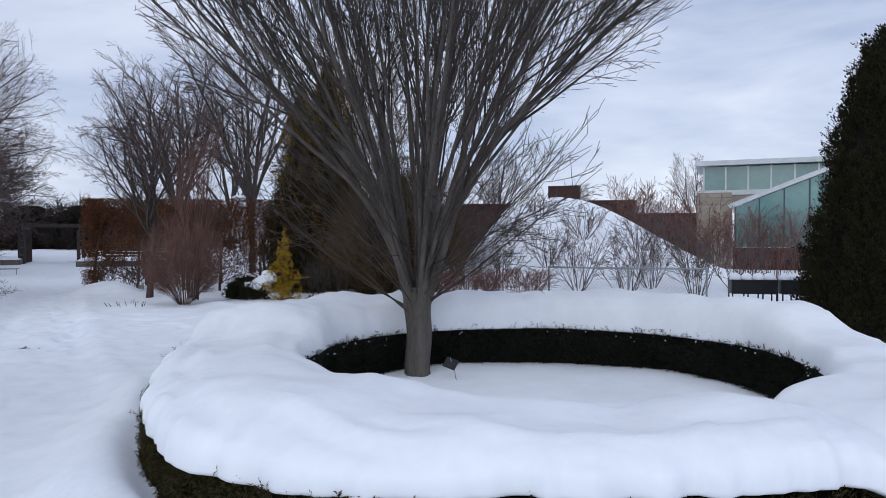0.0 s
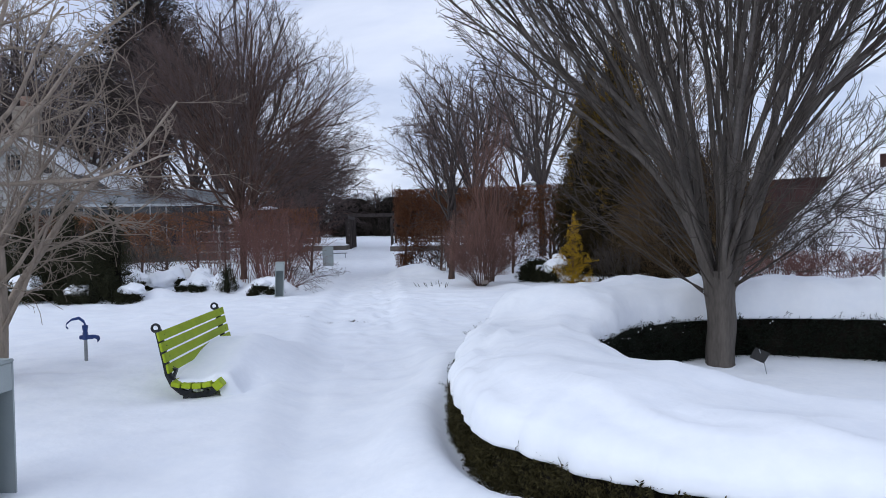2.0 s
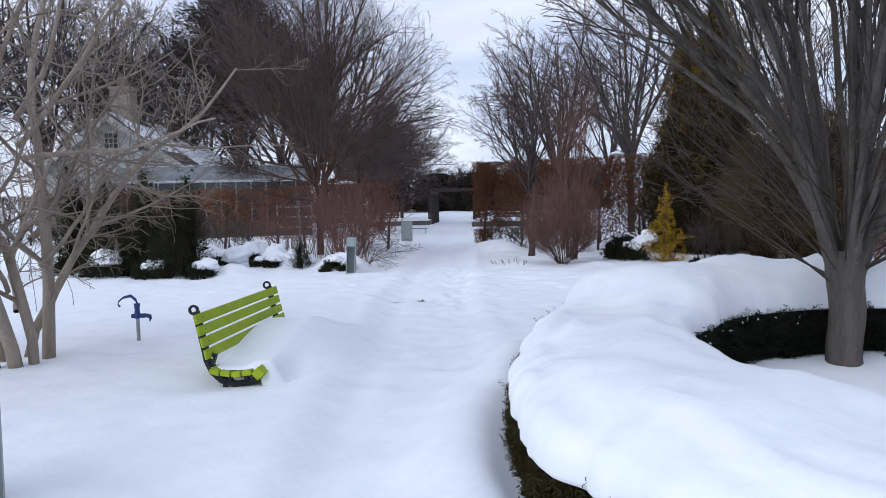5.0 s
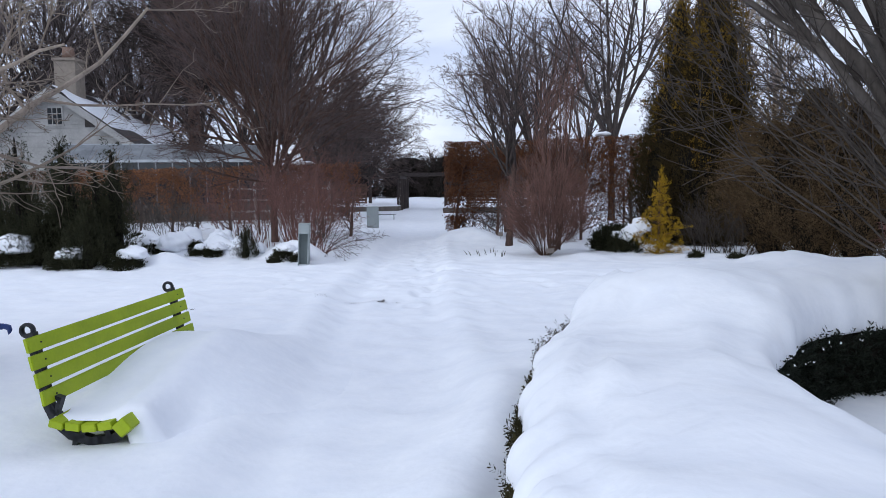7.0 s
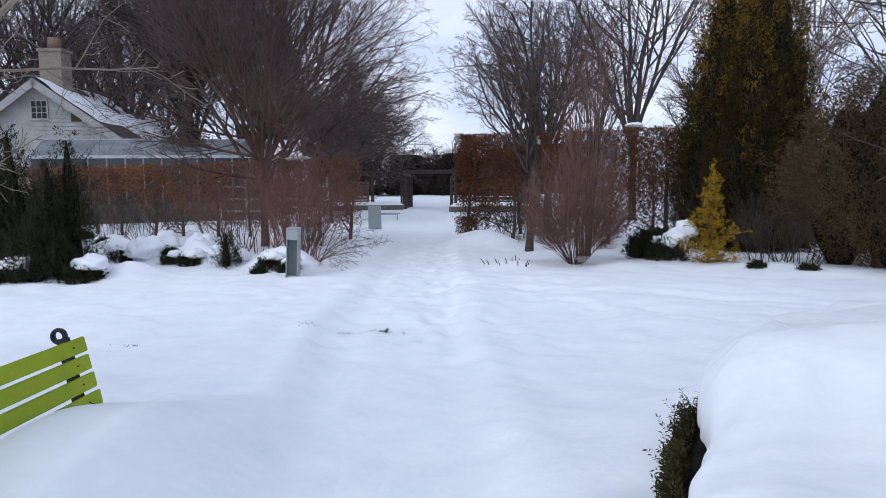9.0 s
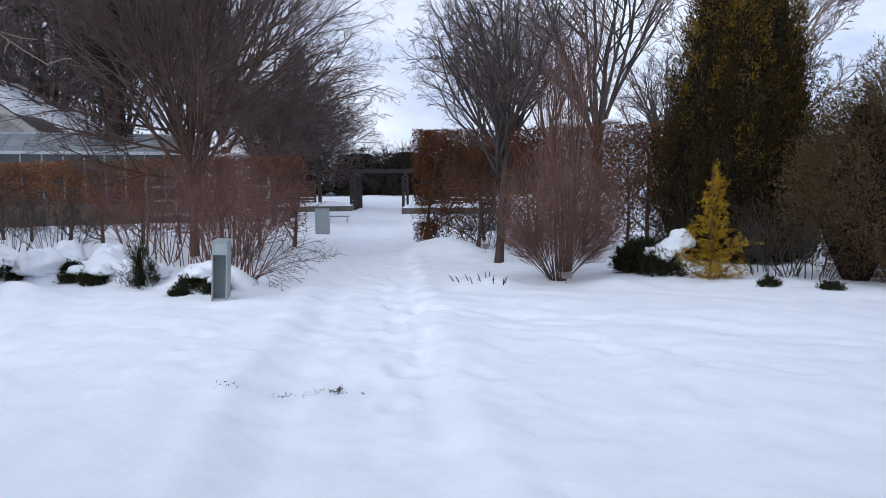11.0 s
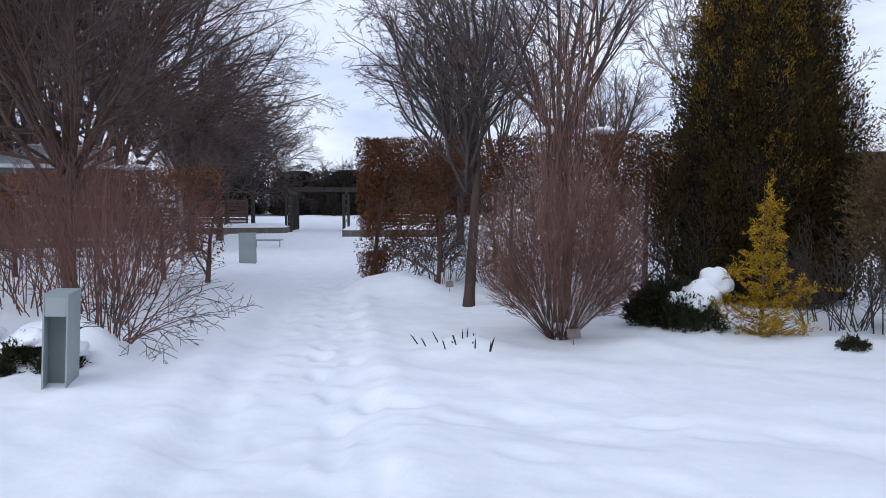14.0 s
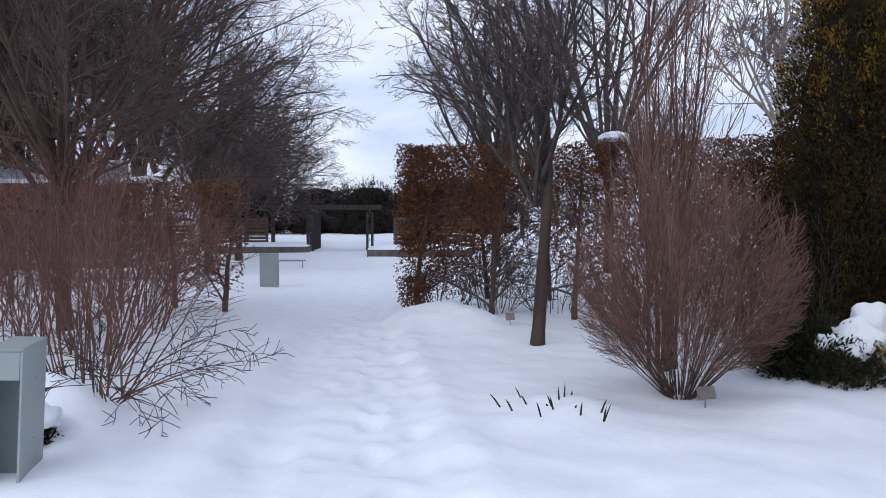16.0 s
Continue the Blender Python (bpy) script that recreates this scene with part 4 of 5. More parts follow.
def low_shrub(m, size, label, seed, mat=None, count=1500, squash=0.6):
    r = np.random.default_rng(seed)
    ob = thing("low_evergreen", m, label, "shrub", "low evergreens in the bed")
    d = r.normal(0, 1, (count, 3))
    d /= np.linalg.norm(d, axis=1)[:, None]
    d[:, 2] = np.abs(d[:, 2])
    P = d * size * r.uniform(0.45, 1.0, (count, 1)) * (1 + 0.3 * value_noise(d[:, 0] * 3, d[:, 1] * 3 + d[:, 2] * 2, 0.8, seed))[:, None]
    P[:, 2] *= squash
    tube("stem", [Vector((0, 0, -0.1)), Vector((0, 0, size * squash * 0.6))], size * 0.06, 5, BARK_BROWN, ob)
    under("foliage", raw_mesh("foliage", *clumps(P[::4] * 0.85, d[::4] + np.array([0, 0, 0.4]), size * 0.30, 20, size * 0.13, size * 0.045, r, 0.32), mat or LEAF_GREEN, False), ob)
    return ob


low_shrub(pose(-4.75, 16.5, 0.05), 0.45, "dark evergreen shrub under heaped snow", 31, None, 3000, 1.1)
blob("snow_mound", pose(-4.40, 16.45, 0.30, 0, 25, 20), 0.24, 0.26, 0.30, "rounded heap of snow on the low evergreen", 2, 0.22)
blob("snow_mound", pose(-4.22, 16.6, 0.50, 0, -8, 0), 0.20, 0.19, 0.24, "rounded heap of snow on the low evergreen", 3, 0.2)
blob("snow_mound", pose(-4.62, 16.3, 0.36), 0.13, 0.11, 0.10, "small snow lump on the low evergreen", 4, 0.4)
low_shrub(pose(-4.3, 16.2, 0.05), 0.2, "dark evergreen sprig among the heaped snow", 36, None, 900, 1.9)
low_shrub(pose(-4.58, 16.12, 0.05), 0.24, "dark evergreen sprig before the heaped snow", 35, None, 900, 1.5)
for k, (x, y, s) in enumerate([(-11.75, 12.35, 0.2), (-12.15, 12.3, 0.16), (-13.1, 12.0, 0.2), (-10.15, 12.6, 0.2), (-9.75, 12.6, 0.18), (-14.2, 11.7, 0.24), (-11.9, 10.5, 0.3), (-12.7, 9.9, 0.3), (-13.9, 9.6, 0.4), (-15.2, 9.8, 0.45), (-3.0, 15.6, 0.13), (-2.3, 15.4, 0.14), (-14.4, 12.2, 0.16), (-13.6, 12.05, 0.15), (-12.4, 12.5, 0.17), (-10.1, 12.3, 0.14), (-12.9, 12.0, 0.12)]):
    low_shrub(pose(x, y, z_at(x, y) - 0.03), s * 1.15, "low dark evergreen poking out of the snow", 40 + k, None, 1100, 0.85)
    if k < 9:
        blob("snow_mound", pose(x + 0.02, y + 0.10, z_at(x, y) + s * 0.72), s * 1.0, s * 0.85, s * 0.6, "small snow cap on a low evergreen", k + 10, 0.28)
for k, (x, y, s) in enumerate([(-13.35, 11.95, 0.22), (-12.75, 12.25, 0.24), (-12.95, 12.85, 0.22), (-12.3, 13.1, 0.22), (-11.75, 13.1, 0.17), (-14.2, 11.2, 0.22), (-11.1, 12.9, 0.16)]):
    blob("snow_mound", pose(x, y, z_at(x, y) + 0.02, 0, 0, k * 50), s * 1.35, s * 1.2, s * (1.15 if k < 4 else 0.9), "peaked snow mound over a low plant", 60 + k, 0.35)
conifer("dwarf_pine", pose(-10.95, 12.45, 0.0), 0.62, 0.2, "small green dwarf pine in the snowy bed", LEAF_GREEN, 170, 0.04, 0.010, cone_round, None, 17, 0.5, 1.2, 0.25, reach=0.15, each=26)

# ---- bare trees ----


def fan(n, low, high, seed, length, radius, z0=0.0, spread=0.05, z1=None):
    r = random.Random(seed)
    rows = []
    for k in range(n):
        a = k * 2.399 + r.uniform(-0.3, 0.3)
        lean = radians(r.uniform(low, high))
        rows.append(((math.cos(a) * spread, math.sin(a) * spread, z0 if z1 is None else r.uniform(z0, z1)), (math.cos(a) * math.sin(lean), math.sin(a) * math.sin(lean), math.cos(lean)), length * r.uniform(0.75, 1.1), radius * r.uniform(0.7, 1.1)))
    return rows


def buds(ob, out, count, size, mat, seed):
    """Small buds near the ends of the finest twigs."""
    r = np.random.default_rng(seed)
    tips = [p for i, p, q in out if i >= 2]
    P, W = [], []
    for k in r.integers(0, len(tips), count):
        p = tips[k]
        P.append(tuple(p[-1] if r.random() < 0.6 else p[len(p) // 2]))
        W.append(tuple((p[-1] - p[-2]).normalized()))
    under("bud_cluster", raw_mesh("bud_cluster", *leaves(np.array(P), np.array(W), size, size * 0.5, r, 0.5), mat, False), ob)
    tagged(ob.children[-1], kind="stuff")


def trunked(name, m, trunk_h, trunk_r, starts, spec, bark, twig, label, seed, thin=0.003, group="", lean=(0, 0), cut=None, slim=0.6):
    ob, out = plant(name, m, starts, spec, bark, twig, label, "tree", group, 2, seed, thin, cut, slim)
    pts = [Vector((lean[0] * k / 6, lean[1] * k / 6, -0.15 + (trunk_h + 0.3) * k / 6)) for k in range(7)]
    V, Fc = lofts([(pts, [trunk_r * (1.25 if k == 0 else 1.0 - 0.05 * k) for k in range(7)])], 12)
    under("trunk", raw_mesh("trunk", V, Fc, BARK_UMBER if name == "crab_tree" else bark), ob)
    if name == "crab_tree":
        buds(ob, out, 2600, 0.035, TWIG_DARK, seed)
    return ob


CRAB = [(11, 0.115, 0.04, 8, 22, 52, 0.5, 0.2), (7, 0.12, 0.04, 6, 25, 58, 0.5, 0.15), (5, 0.12, 0.03, 5, 25, 60, 0.5, 0.2), (4, 0.14, 0.0, 0, 0, 0, 0, 0)]
FINE = [(8, 0.045, 0.02, 12, 20, 45, 0.5, 0.25), (6, 0.06, 0.02, 7, 20, 45, 0.5, 0.2), (5, 0.08, 0.01, 5, 20, 48, 0.5, 0.2), (4, 0.1, 0.0, 0, 0, 0, 0, 0)]
FAR = [(7, 0.06, 0.02, 8, 20, 50, 0.5, 0.25), (5, 0.09, 0.02, 6, 20, 50, 0.5, 0.2), (4, 0.12, 0.01, 5, 20, 55, 0.5, 0.2), (3, 0.14, 0.0, 0, 0, 0, 0, 0)]

# crab tree at the corner of the walk
trunked("crab_tree", pose(-7.5, 17.5, 0.0), 1.75, 0.085, fan(9, 4, 44, 21, 3.1, 0.036, 1.6, 0.03, 2.5) + [((0.08, 0.03, 1.75), (-0.8, -0.35, 0.75), 2.3, 0.030), ((0.08, 0.03, 1.95), (-0.65, -0.1, 0.8), 2.5, 0.032), ((0.08, 0.03, 1.8), (-0.4, -0.5, 0.85), 2.5, 0.030), ((0.1, 0.03, 1.7), (0.08, 0.02, 1), 3.2, 0.05)], CRAB, BARK_DARK, TWIG_DARK, "bare dark spreading crab apple tree by the walk", 21, 0.0028, lean=(0.12, 0.05))
# many-stemmed pale tree behind the first bollard
plant("multi_stem_tree", pose(-7.1, 4.35, 0.0), fan(6, 3, 18, 33, 4.6, 0.066, -0.15, 0.24) + fan(14, 38, 76, 34, 2.3, 0.026, 0.3, 0.22, 2.4),
      [(12, 0.10, 0.03, 9, 35, 65, 0.42, 0.15), (6, 0.11, 0.03, 6, 30, 65, 0.5, 0.2), (5, 0.15, 0.02, 4, 30, 65, 0.5, 0.2), (4, 0.18, 0.0, 0, 0, 0, 0, 0)], BARK_PALE, TWIG_PALE, "pale many-stemmed bare tree beside the bollard", "tree", "", 1, 33, 0.003)
# wide dark tree over the left hedge
trunked("hornbeam_tree", pose(-13.6, 16.2, 0.0), 1.5, 0.10, fan(18, 2, 46, 41, 5.6, 0.045, 1.3, 0.05, 2.4) + fan(14, 34, 66, 43, 4.8, 0.034, 1.6, 0.05, 3.6) + fan(12, 62, 96, 42, 3.5, 0.032, 1.5, 0.05, 3.2), FINE, BARK_BROWN, TWIG_DARK, "large bare tree with fine dark fanned branches", 41, 0.0027,
        cut=lambda p: (p.x * p.x + p.y * p.y) / 18.5 + ((p.z - 4.3) / 4.1) ** 2 < 1)
# dark flat-branched trees along the far walk
FLAT = [(7, 0.05, -0.01, 9, 25, 60, 0.5, 0.1), (5, 0.07, 0.0, 7, 20, 50, 0.5, 0.1), (4, 0.09, 0.0, 4, 20, 50, 0.5, 0.1), (3, 0.1, 0.0, 0, 0, 0, 0, 0)]
for k, (x, y, s) in enumerate([(-22.5, 31.5, 1.15), (-27.0, 38.0, 1.2), (-19.2, 25.8, 1.0), (-21.5, 50.0, 0.8), (-31.0, 46.0, 1.2)]):
    trunked("larch_tree", pose(x, y, 0.0), 1.8 * s, 0.14, fan(22, 35, 88, 50 + k, 3.6 * s, 0.05, 1.5 * s, 0.05, 4.5 * s) + fan(5, 2, 25, 60 + k, 3.6 * s, 0.08, 1.8 * s), FLAT, BARK_DARK, TWIG_DARK, "dark bare tree with layered level branches beside the walk", 50 + k, 0.0055)

# ---- pleached hornbeam hedges with rusty leaves ----


def pleached_hedge(ends, height, low, label, seed, leaf_count, step=1.15, thick=0.36, thin=0.0035, leaf=None, end=0, gap=0.1, bare=0.0, leaf_long=0.064):
    (ax, ay), (bx, by) = ends
    le = math.hypot(bx - ax, by - ay)
    turn = math.degrees(math.atan2(by - ay, bx - ax))
    ob = thing("hornbeam_hedge", pose(ax, ay, 0, 0, 0, turn), label, "hedge")
    r, q = random.Random(seed), np.random.default_rng(seed)
    spec = [(8, 0.05, 0.02, 34, 35, 85, 0.42, 0.08), (5, 0.12, 0.05, 7, 30, 70, 0.55, 0.15), (4, 0.16, 0.03, 4, 30, 70, 0.6, 0.2), (3, 0.2, 0, 0, 0, 0, 0, 0)]
    twigs = []
    for k in range(int(le / step) + 1):
        x = min(0.25 + k * step + r.uniform(-0.1, 0.1), le - 0.1)
        out = []
        grow(out, Vector((x, r.uniform(-0.05, 0.05), -0.1)), Vector((r.uniform(-0.05, 0.05), 0, 1)), height * 0.96, r.uniform(0.038, 0.055), 0, spec, r, 0.2)
        tube("trunk", out[0][1], out[0][2], 8, BARK_BROWN, ob)
        twigs += [(p, [max(v, thin) for v in w]) for i, p, w in out[1:] if -0.05 < p[-1].x < le + 0.05 and abs(p[-1].y) < thick and p[-1].z < height]
    under("crown", raw_mesh("crown", *lofts(twigs, 3), TWIG_DARK), ob)
    x = q.uniform(-0.05, le + 0.05, leaf_count)
    z = low + (height - low) * q.uniform(0, 1, leaf_count) ** 0.62
    y = q.uniform(-1, 1, leaf_count)
    y = np.sign(y) * np.abs(y) ** 0.5 * thick * (1 + 0.15 * value_noise(x, z, 0.3, seed))
    keep = value_noise(x, z + y, 0.42, seed + 1) * 0.8 + value_noise(x, z, 0.12, seed + 2) * 0.25 + (z - low) / (height - low) * 0.55 + 0.75 * np.exp(-np.minimum(x, le - x) / 0.55) > gap + bare * smooth((x - 1.0) / 0.5) * smooth((3.0 - x) / 0.5) * smooth((height - 0.25 - z) / 0.4) - 0.6 * bare * smooth((x - 3.0) / 0.5)
    if end:
        ex = np.abs(q.normal(0, 0.38, end))
        ez = q.uniform(0.15, height, end)
        x, y, z = np.concatenate([x, ex]), np.concatenate([y, q.uniform(-thick, thick, end)]), np.concatenate([z, ez])
        keep = np.concatenate([keep, value_noise(ex, ez, 0.2, seed + 5) > -0.25])
    P = np.stack([x, y, z + 0.03 * value_noise(x, y, 0.2, seed + 3)], -1)[keep]
    W = np.stack([q.normal(0, 0.5, len(P)), np.sign(P[:, 1]) * 0.5, np.full(len(P), -0.5)], -1)
    under("dry_foliage", raw_mesh("dry_foliage", *leaves(P, W, leaf_long, leaf_long * 0.52, q, 0.6), leaf or LEAF_RUST, False), ob, "withered rust-brown leaves still on the twigs")
    return ob


pleached_hedge(((-10.02, 19.28), (-4.6, 19.95)), 2.62, 0.2, "tall clipped hornbeam hedge with rusty winter leaves", 71, 60000, end=13000, gap=0.27, bare=0.5, leaf_long=0.048)
pleached_hedge(((-23.5, 17.6), (-12.7, 18.5)), 2.12, 0.3, "clipped hornbeam hedge with tan and rust leaves", 72, 40000, 1.2, leaf=LEAF_TAN, gap=0.22)
pleached_hedge(((-36.0, 17.2), (-23.9, 17.6)), 2.2, 0.7, "clipped hornbeam hedge with tan and rust leaves", 73, 16000, 1.5)
pleached_hedge(((-9.7, 21.9), (-3.5, 22.4)), 2.5, 0.3, "second clipped hornbeam hedge behind the first", 75, 30000, gap=0.12, leaf_long=0.055)
blob("snow_patch", pose(-6.9, 19.7, 2.66), 0.22, 0.16, 0.10, "patch of snow on the clipped hedge top", 41)
blob("snow_patch", pose(-5.9, 19.85, 2.66), 0.2, 0.2, 0.08, "patch of snow on the clipped hedge top", 42)
blob("snow_patch", pose(-14.4, 18.4, 2.14), 0.4, 0.25, 0.07, "patch of snow on the clipped hedge top", 43)

# ---- upright purple-brown beech shrub ----
STEM = [(8, 0.03, 0.085, 9, 12, 34, 0.45, 0.15), (5, 0.06, 0.06, 6, 15, 38, 0.5, 0.1), (4, 0.08, 0.03, 0, 0, 0, 0, 0)]


def egg_starts(n, seed):
    """Straight stems from one base that end on an egg-shaped outline."""
    r = random.Random(seed)
    rows = []
    for k in range(n):
        a = k * 2.399
        th = math.acos(r.uniform(math.cos(radians(50)), 1.0))
        s, c = math.sin(th), math.cos(th)
        qa, qb, qc = (s / 0.92) ** 2 + (c / 0.97) ** 2, -2 * c * 1.12 / 0.97 ** 2, (1.12 / 0.97) ** 2 - 1
        le = (-qb + math.sqrt(max(0.0, qb * qb - 4 * qa * qc))) / (2 * qa)
        rows.append(((math.cos(a) * 0.07, math.sin(a) * 0.07, 0.0), (math.cos(a) * s, math.sin(a) * s, c), le * r.uniform(0.82, 1.02), r.uniform(0.0032, 0.006)))
    return rows


EGG = [(8, 0.03, 0.006, 14, 14, 42, 0.34, 0.32), (5, 0.06, 0.03, 6, 15, 40, 0.5, 0.1), (4, 0.08, 0.02, 0, 0, 0, 0, 0)]
plant("purple_shrub", pose(-5.82, 15.4, -0.02), egg_starts(112, 81), EGG, BARK_BROWN, TWIG_PURPLE, "egg-shaped bare purple-brown shrub with dense fine twigs", "shrub", "", 1, 81, 0.0017,
      lambda p: (p.x * p.x + p.y * p.y) / 0.95 + ((p.z - 1.08) / 1.08) ** 2 < 1)
plant("purple_column", pose(-6.02, 16.5, 0.0), fan(12, 0, 5, 83, 3.9, 0.02, 0.0, 0.12), STEM, BARK_BROWN, TWIG_PURPLE, "narrow upright bare purple-brown tree behind the shrub", "tree", "", 1, 83, 0.0022)

# ---- red-twigged shrubs ----
RED = [(7, 0.06, 0.03, 6, 20, 50, 0.5, 0.25), (5, 0.09, 0.03, 5, 20, 50, 0.5, 0.2), (4, 0.12, 0.0, 0, 0, 0, 0, 0)]
for k, (x, y, n, le) in enumerate([(-10.25, 13.55, 28, 1.5), (-11.1, 14.3, 32, 1.9), (-11.9, 15.2, 32, 2.2), (-12.5, 16.4, 30, 2.2), (-12.6, 14.9, 22, 1.6), (-13.7, 15.4, 26, 1.7), (-14.9, 16.0, 26, 1.6), (-13.5, 17.2, 26, 2.1)]):
    plant("red_twig_shrub", pose(x, y, z_at(x, y) - 0.05), fan(int(n * 0.7), 4, 42, 90 + k, le, 0.009, 0, 0.28), RED, TWIG_RED, TWIG_RED, "bare red-brown twiggy shrub in the snow", "shrub", "red-twigged shrubs", 1, 90 + k, 0.0024)
plant("arching_shrub", pose(-9.95, 13.35, 0.0), [((0.02 * k, 0, 0.02), (0.75 + 0.4 * math.sin(k * 2), 0.7 * math.cos(k * 1.7), 0.85 + 0.1 * (k % 3)), 1.0 + 0.1 * (k % 4), 0.007) for k in range(10)],
      [(8, 0.06, -0.10, 6, 25, 65, 0.42, 0.3), (5, 0.12, -0.05, 4, 30, 70, 0.5, 0.2), (3, 0.16, 0.0, 0, 0, 0, 0, 0)], TWIG_RED, TWIG_GREY, "bare arching shrub drooping onto the snow", "shrub", "", 1, 97, 0.003)
# thin brush below and behind the hedges
for k, (x, y, n, le) in enumerate([(-8.9, 20.2, 22, 0.9), (-7.9, 20.4, 22, 0.9), (-9.7, 20.3, 18, 0.8), (-4.4, 19.2, 26, 1.3), (-2.9, 17.1, 22, 1.1), (-2.5, 16.9, 18, 1.0), (-0.2, 19.6, 26, 1.6), (0.6, 19.2, 26, 1.6), (-1.2, 20.2, 26, 1.7), (0.2, 21.2, 26, 1.8), (-16.3, 15.2, 24, 1.2), (-18.0, 15.3, 24, 1.2), (-20.0, 15.4, 24, 1.2)]):
    plant("bare_shrub", pose(x, y, z_at(x, y) - 0.05), fan(n, 5, 50, 110 + k, le, 0.008, 0, 0.3), RED, TWIG_GREY, TWIG_GREY, "thin bare shrub standing in the snow", "shrub", "thin bare shrubs", 1, 110 + k, 0.003)

# ---- plants and labels in the near snow ----


def blade_clump(m):
    r = random.Random(3)
    ob = thing("dry_blade_clump", m, "few dark dry leaf blades piercing the snow", "plant")
    for k in range(16):
        a, d = r.uniform(0, 6.28), r.uniform(0.1, 0.55)
        le = r.uniform(0.05, 0.17)
        p = Vector((math.cos(a) * d, math.sin(a) * d * 0.6, -0.03))
        w = Vector((math.cos(a) * r.uniform(0.2, 0.8), math.sin(a) * 0.4, 1)).normalized()
        tube("blade", [p, p + w * le * 0.6, p + w * le + Vector((0, 0, -0.01))], [0.007, 0.006, 0.001], 4, DRY, ob)


blade_clump(pose(-6.62, 14.55, z_at(-6.62, 14.55)))


def plant_label(x, y, turn, w, h, lean=25):
    ob = thing("plant_label", pose(x, y, z_at(x, y), 0, 0, turn), "small grey plant label on a stake in the snow", "label")
    part("plate", box(bmesh.new(), -w / 2, w / 2, -0.004, 0.004, -h / 2, h / 2, pose(0, 0, 0.07 + h / 2, -lean, 0, 0)), LABEL, ob, bevel=0.002)
    tube("stake", [Vector((0, 0.01, -0.15)), Vector((0, 0.012, 0.1))], 0.006, 6, STEEL, ob)


plant_label(-5.62, 15.12, 30, 0.15, 0.10)
plant_label(-8.02, 18.2, 25, 0.12, 0.10)


def ring_sign():
    ob = thing("tree_sign", pose(0.14, 7.65, -0.10, 0, 0, -8) @ Matrix.Scale(0.9, 4), "tilted black sign plate on a bent steel stake", "sign")
    part("plate", box(bmesh.new(), -0.085, 0.085, -0.004, 0.004, -0.07, 0.07, pose(-0.06, 0, 0.22, -38, 16, -18)), PLATE, ob, bevel=0.003)
    tube("stake", [Vector((0.03, 0.0, -0.1)), Vector((-0.01, 0.0, 0.12)), Vector((-0.07, 0.02, 0.29))], 0.005, 6, STEEL, ob)


ring_sign()

# grass showing through the thin snow


def thin_snow_grass(ax, ay, bx, by, count, seed):
    r = np.random.default_rng(seed)
    f = 1 - r.uniform(0, 1, count) ** 3
    x = ax + (bx - ax) * f + r.normal(0, 0.05, count)
    y = ay + (by - ay) * f + r.normal(0, 0.035, count)
    keep = value_noise(x, y, 0.09, seed) > -0.15
    x, y = x[keep], y[keep]
    P = np.stack([x, y, ground_height(x, y) - 0.004], -1)
    W = np.stack([r.normal(0, 0.8, len(x)), r.normal(0, 0.8, len(x)), r.uniform(0.0, 0.2, len(x))], -1)
    ob = new("grass_patch", raw_mesh("grass_patch", *leaves(P, W, 0.030, 0.008, r, 0.5), DRY, False))
    tagged(ob, "dark winter grass showing through thin snow", "grass", kind="stuff")


thin_snow_grass(-6.62, 9.10, -5.80, 9.80, 560, 131)
thin_snow_grass(-7.55, 7.90, -7.40, 7.98, 40, 132)


def leafy_stalk(m):
    """A dead perennial with a few withered leaves."""
    r = random.Random(9)
    ob = thing("withered_stalk", m, "dead plant stalk with withered dark leaves in snow", "plant")
    for k in range(4):
        a = k * 1.7
        top = Vector((0.22 * math.cos(a), 0.22 * math.sin(a), 0.34 + 0.12 * (k % 3)))
        mid = top * 0.55 + Vector((0, 0, 0.06))
        tube("stem", [Vector((0, 0, -0.1)), mid, top], [0.006, 0.005, 0.003], 5, DRY, ob)
        P, W = [], []
        for j in range(7):
            p = mid.lerp(top, r.random())
            P.append(tuple(p)), W.append((r.gauss(0, 1), r.gauss(0, 1), -0.6))
        under("leaf_spray", raw_mesh("leaf_spray", *leaves(np.array(P), np.array(W), 0.07, 0.03), DRY, False), ob)


leafy_stalk(pose(-8.2, 4.3, z_at(-8.2, 4.3)))

# ---- timber fence, pergola and raised beds along the far walk ----


def pergola():
    ob = thing("pergola", pose(-23.0, 40.3, 0, 0, 0, 27), "grey timber pergola across the snowy walk", "pergola")
    for sx in (-1, 1):
        for k in range(4):
            y = k * 1.6
            for o in (-0.13, 0.13):
                part("post", box(bmesh.new(), sx * 1.5 + o - 0.06, sx * 1.5 + o + 0.06, y - 0.06, y + 0.06, -0.2, 2.0), BARK_DARK, ob, bevel=0.006)
        part("side_beam", box(bmesh.new(), sx * 1.5 - 0.05, sx * 1.5 + 0.05, -0.5, 5.4, 2.0, 2.2), BARK_DARK, ob, bevel=0.006)
        for k in range(4):
            part("trellis_rail", box(bmesh.new(), sx * 1.5 - 0.02, sx * 1.5 + 0.02, 0, 4.8, 0.5 + k * 0.42, 0.56 + k * 0.42), TIMBER, ob)
    for k in range(11):
        part("rafter", box(bmesh.new(), -2.1, 2.1, -0.35 + k * 0.53, -0.30 + k * 0.53, 2.2, 2.35), BARK_DARK, ob)


pergola()


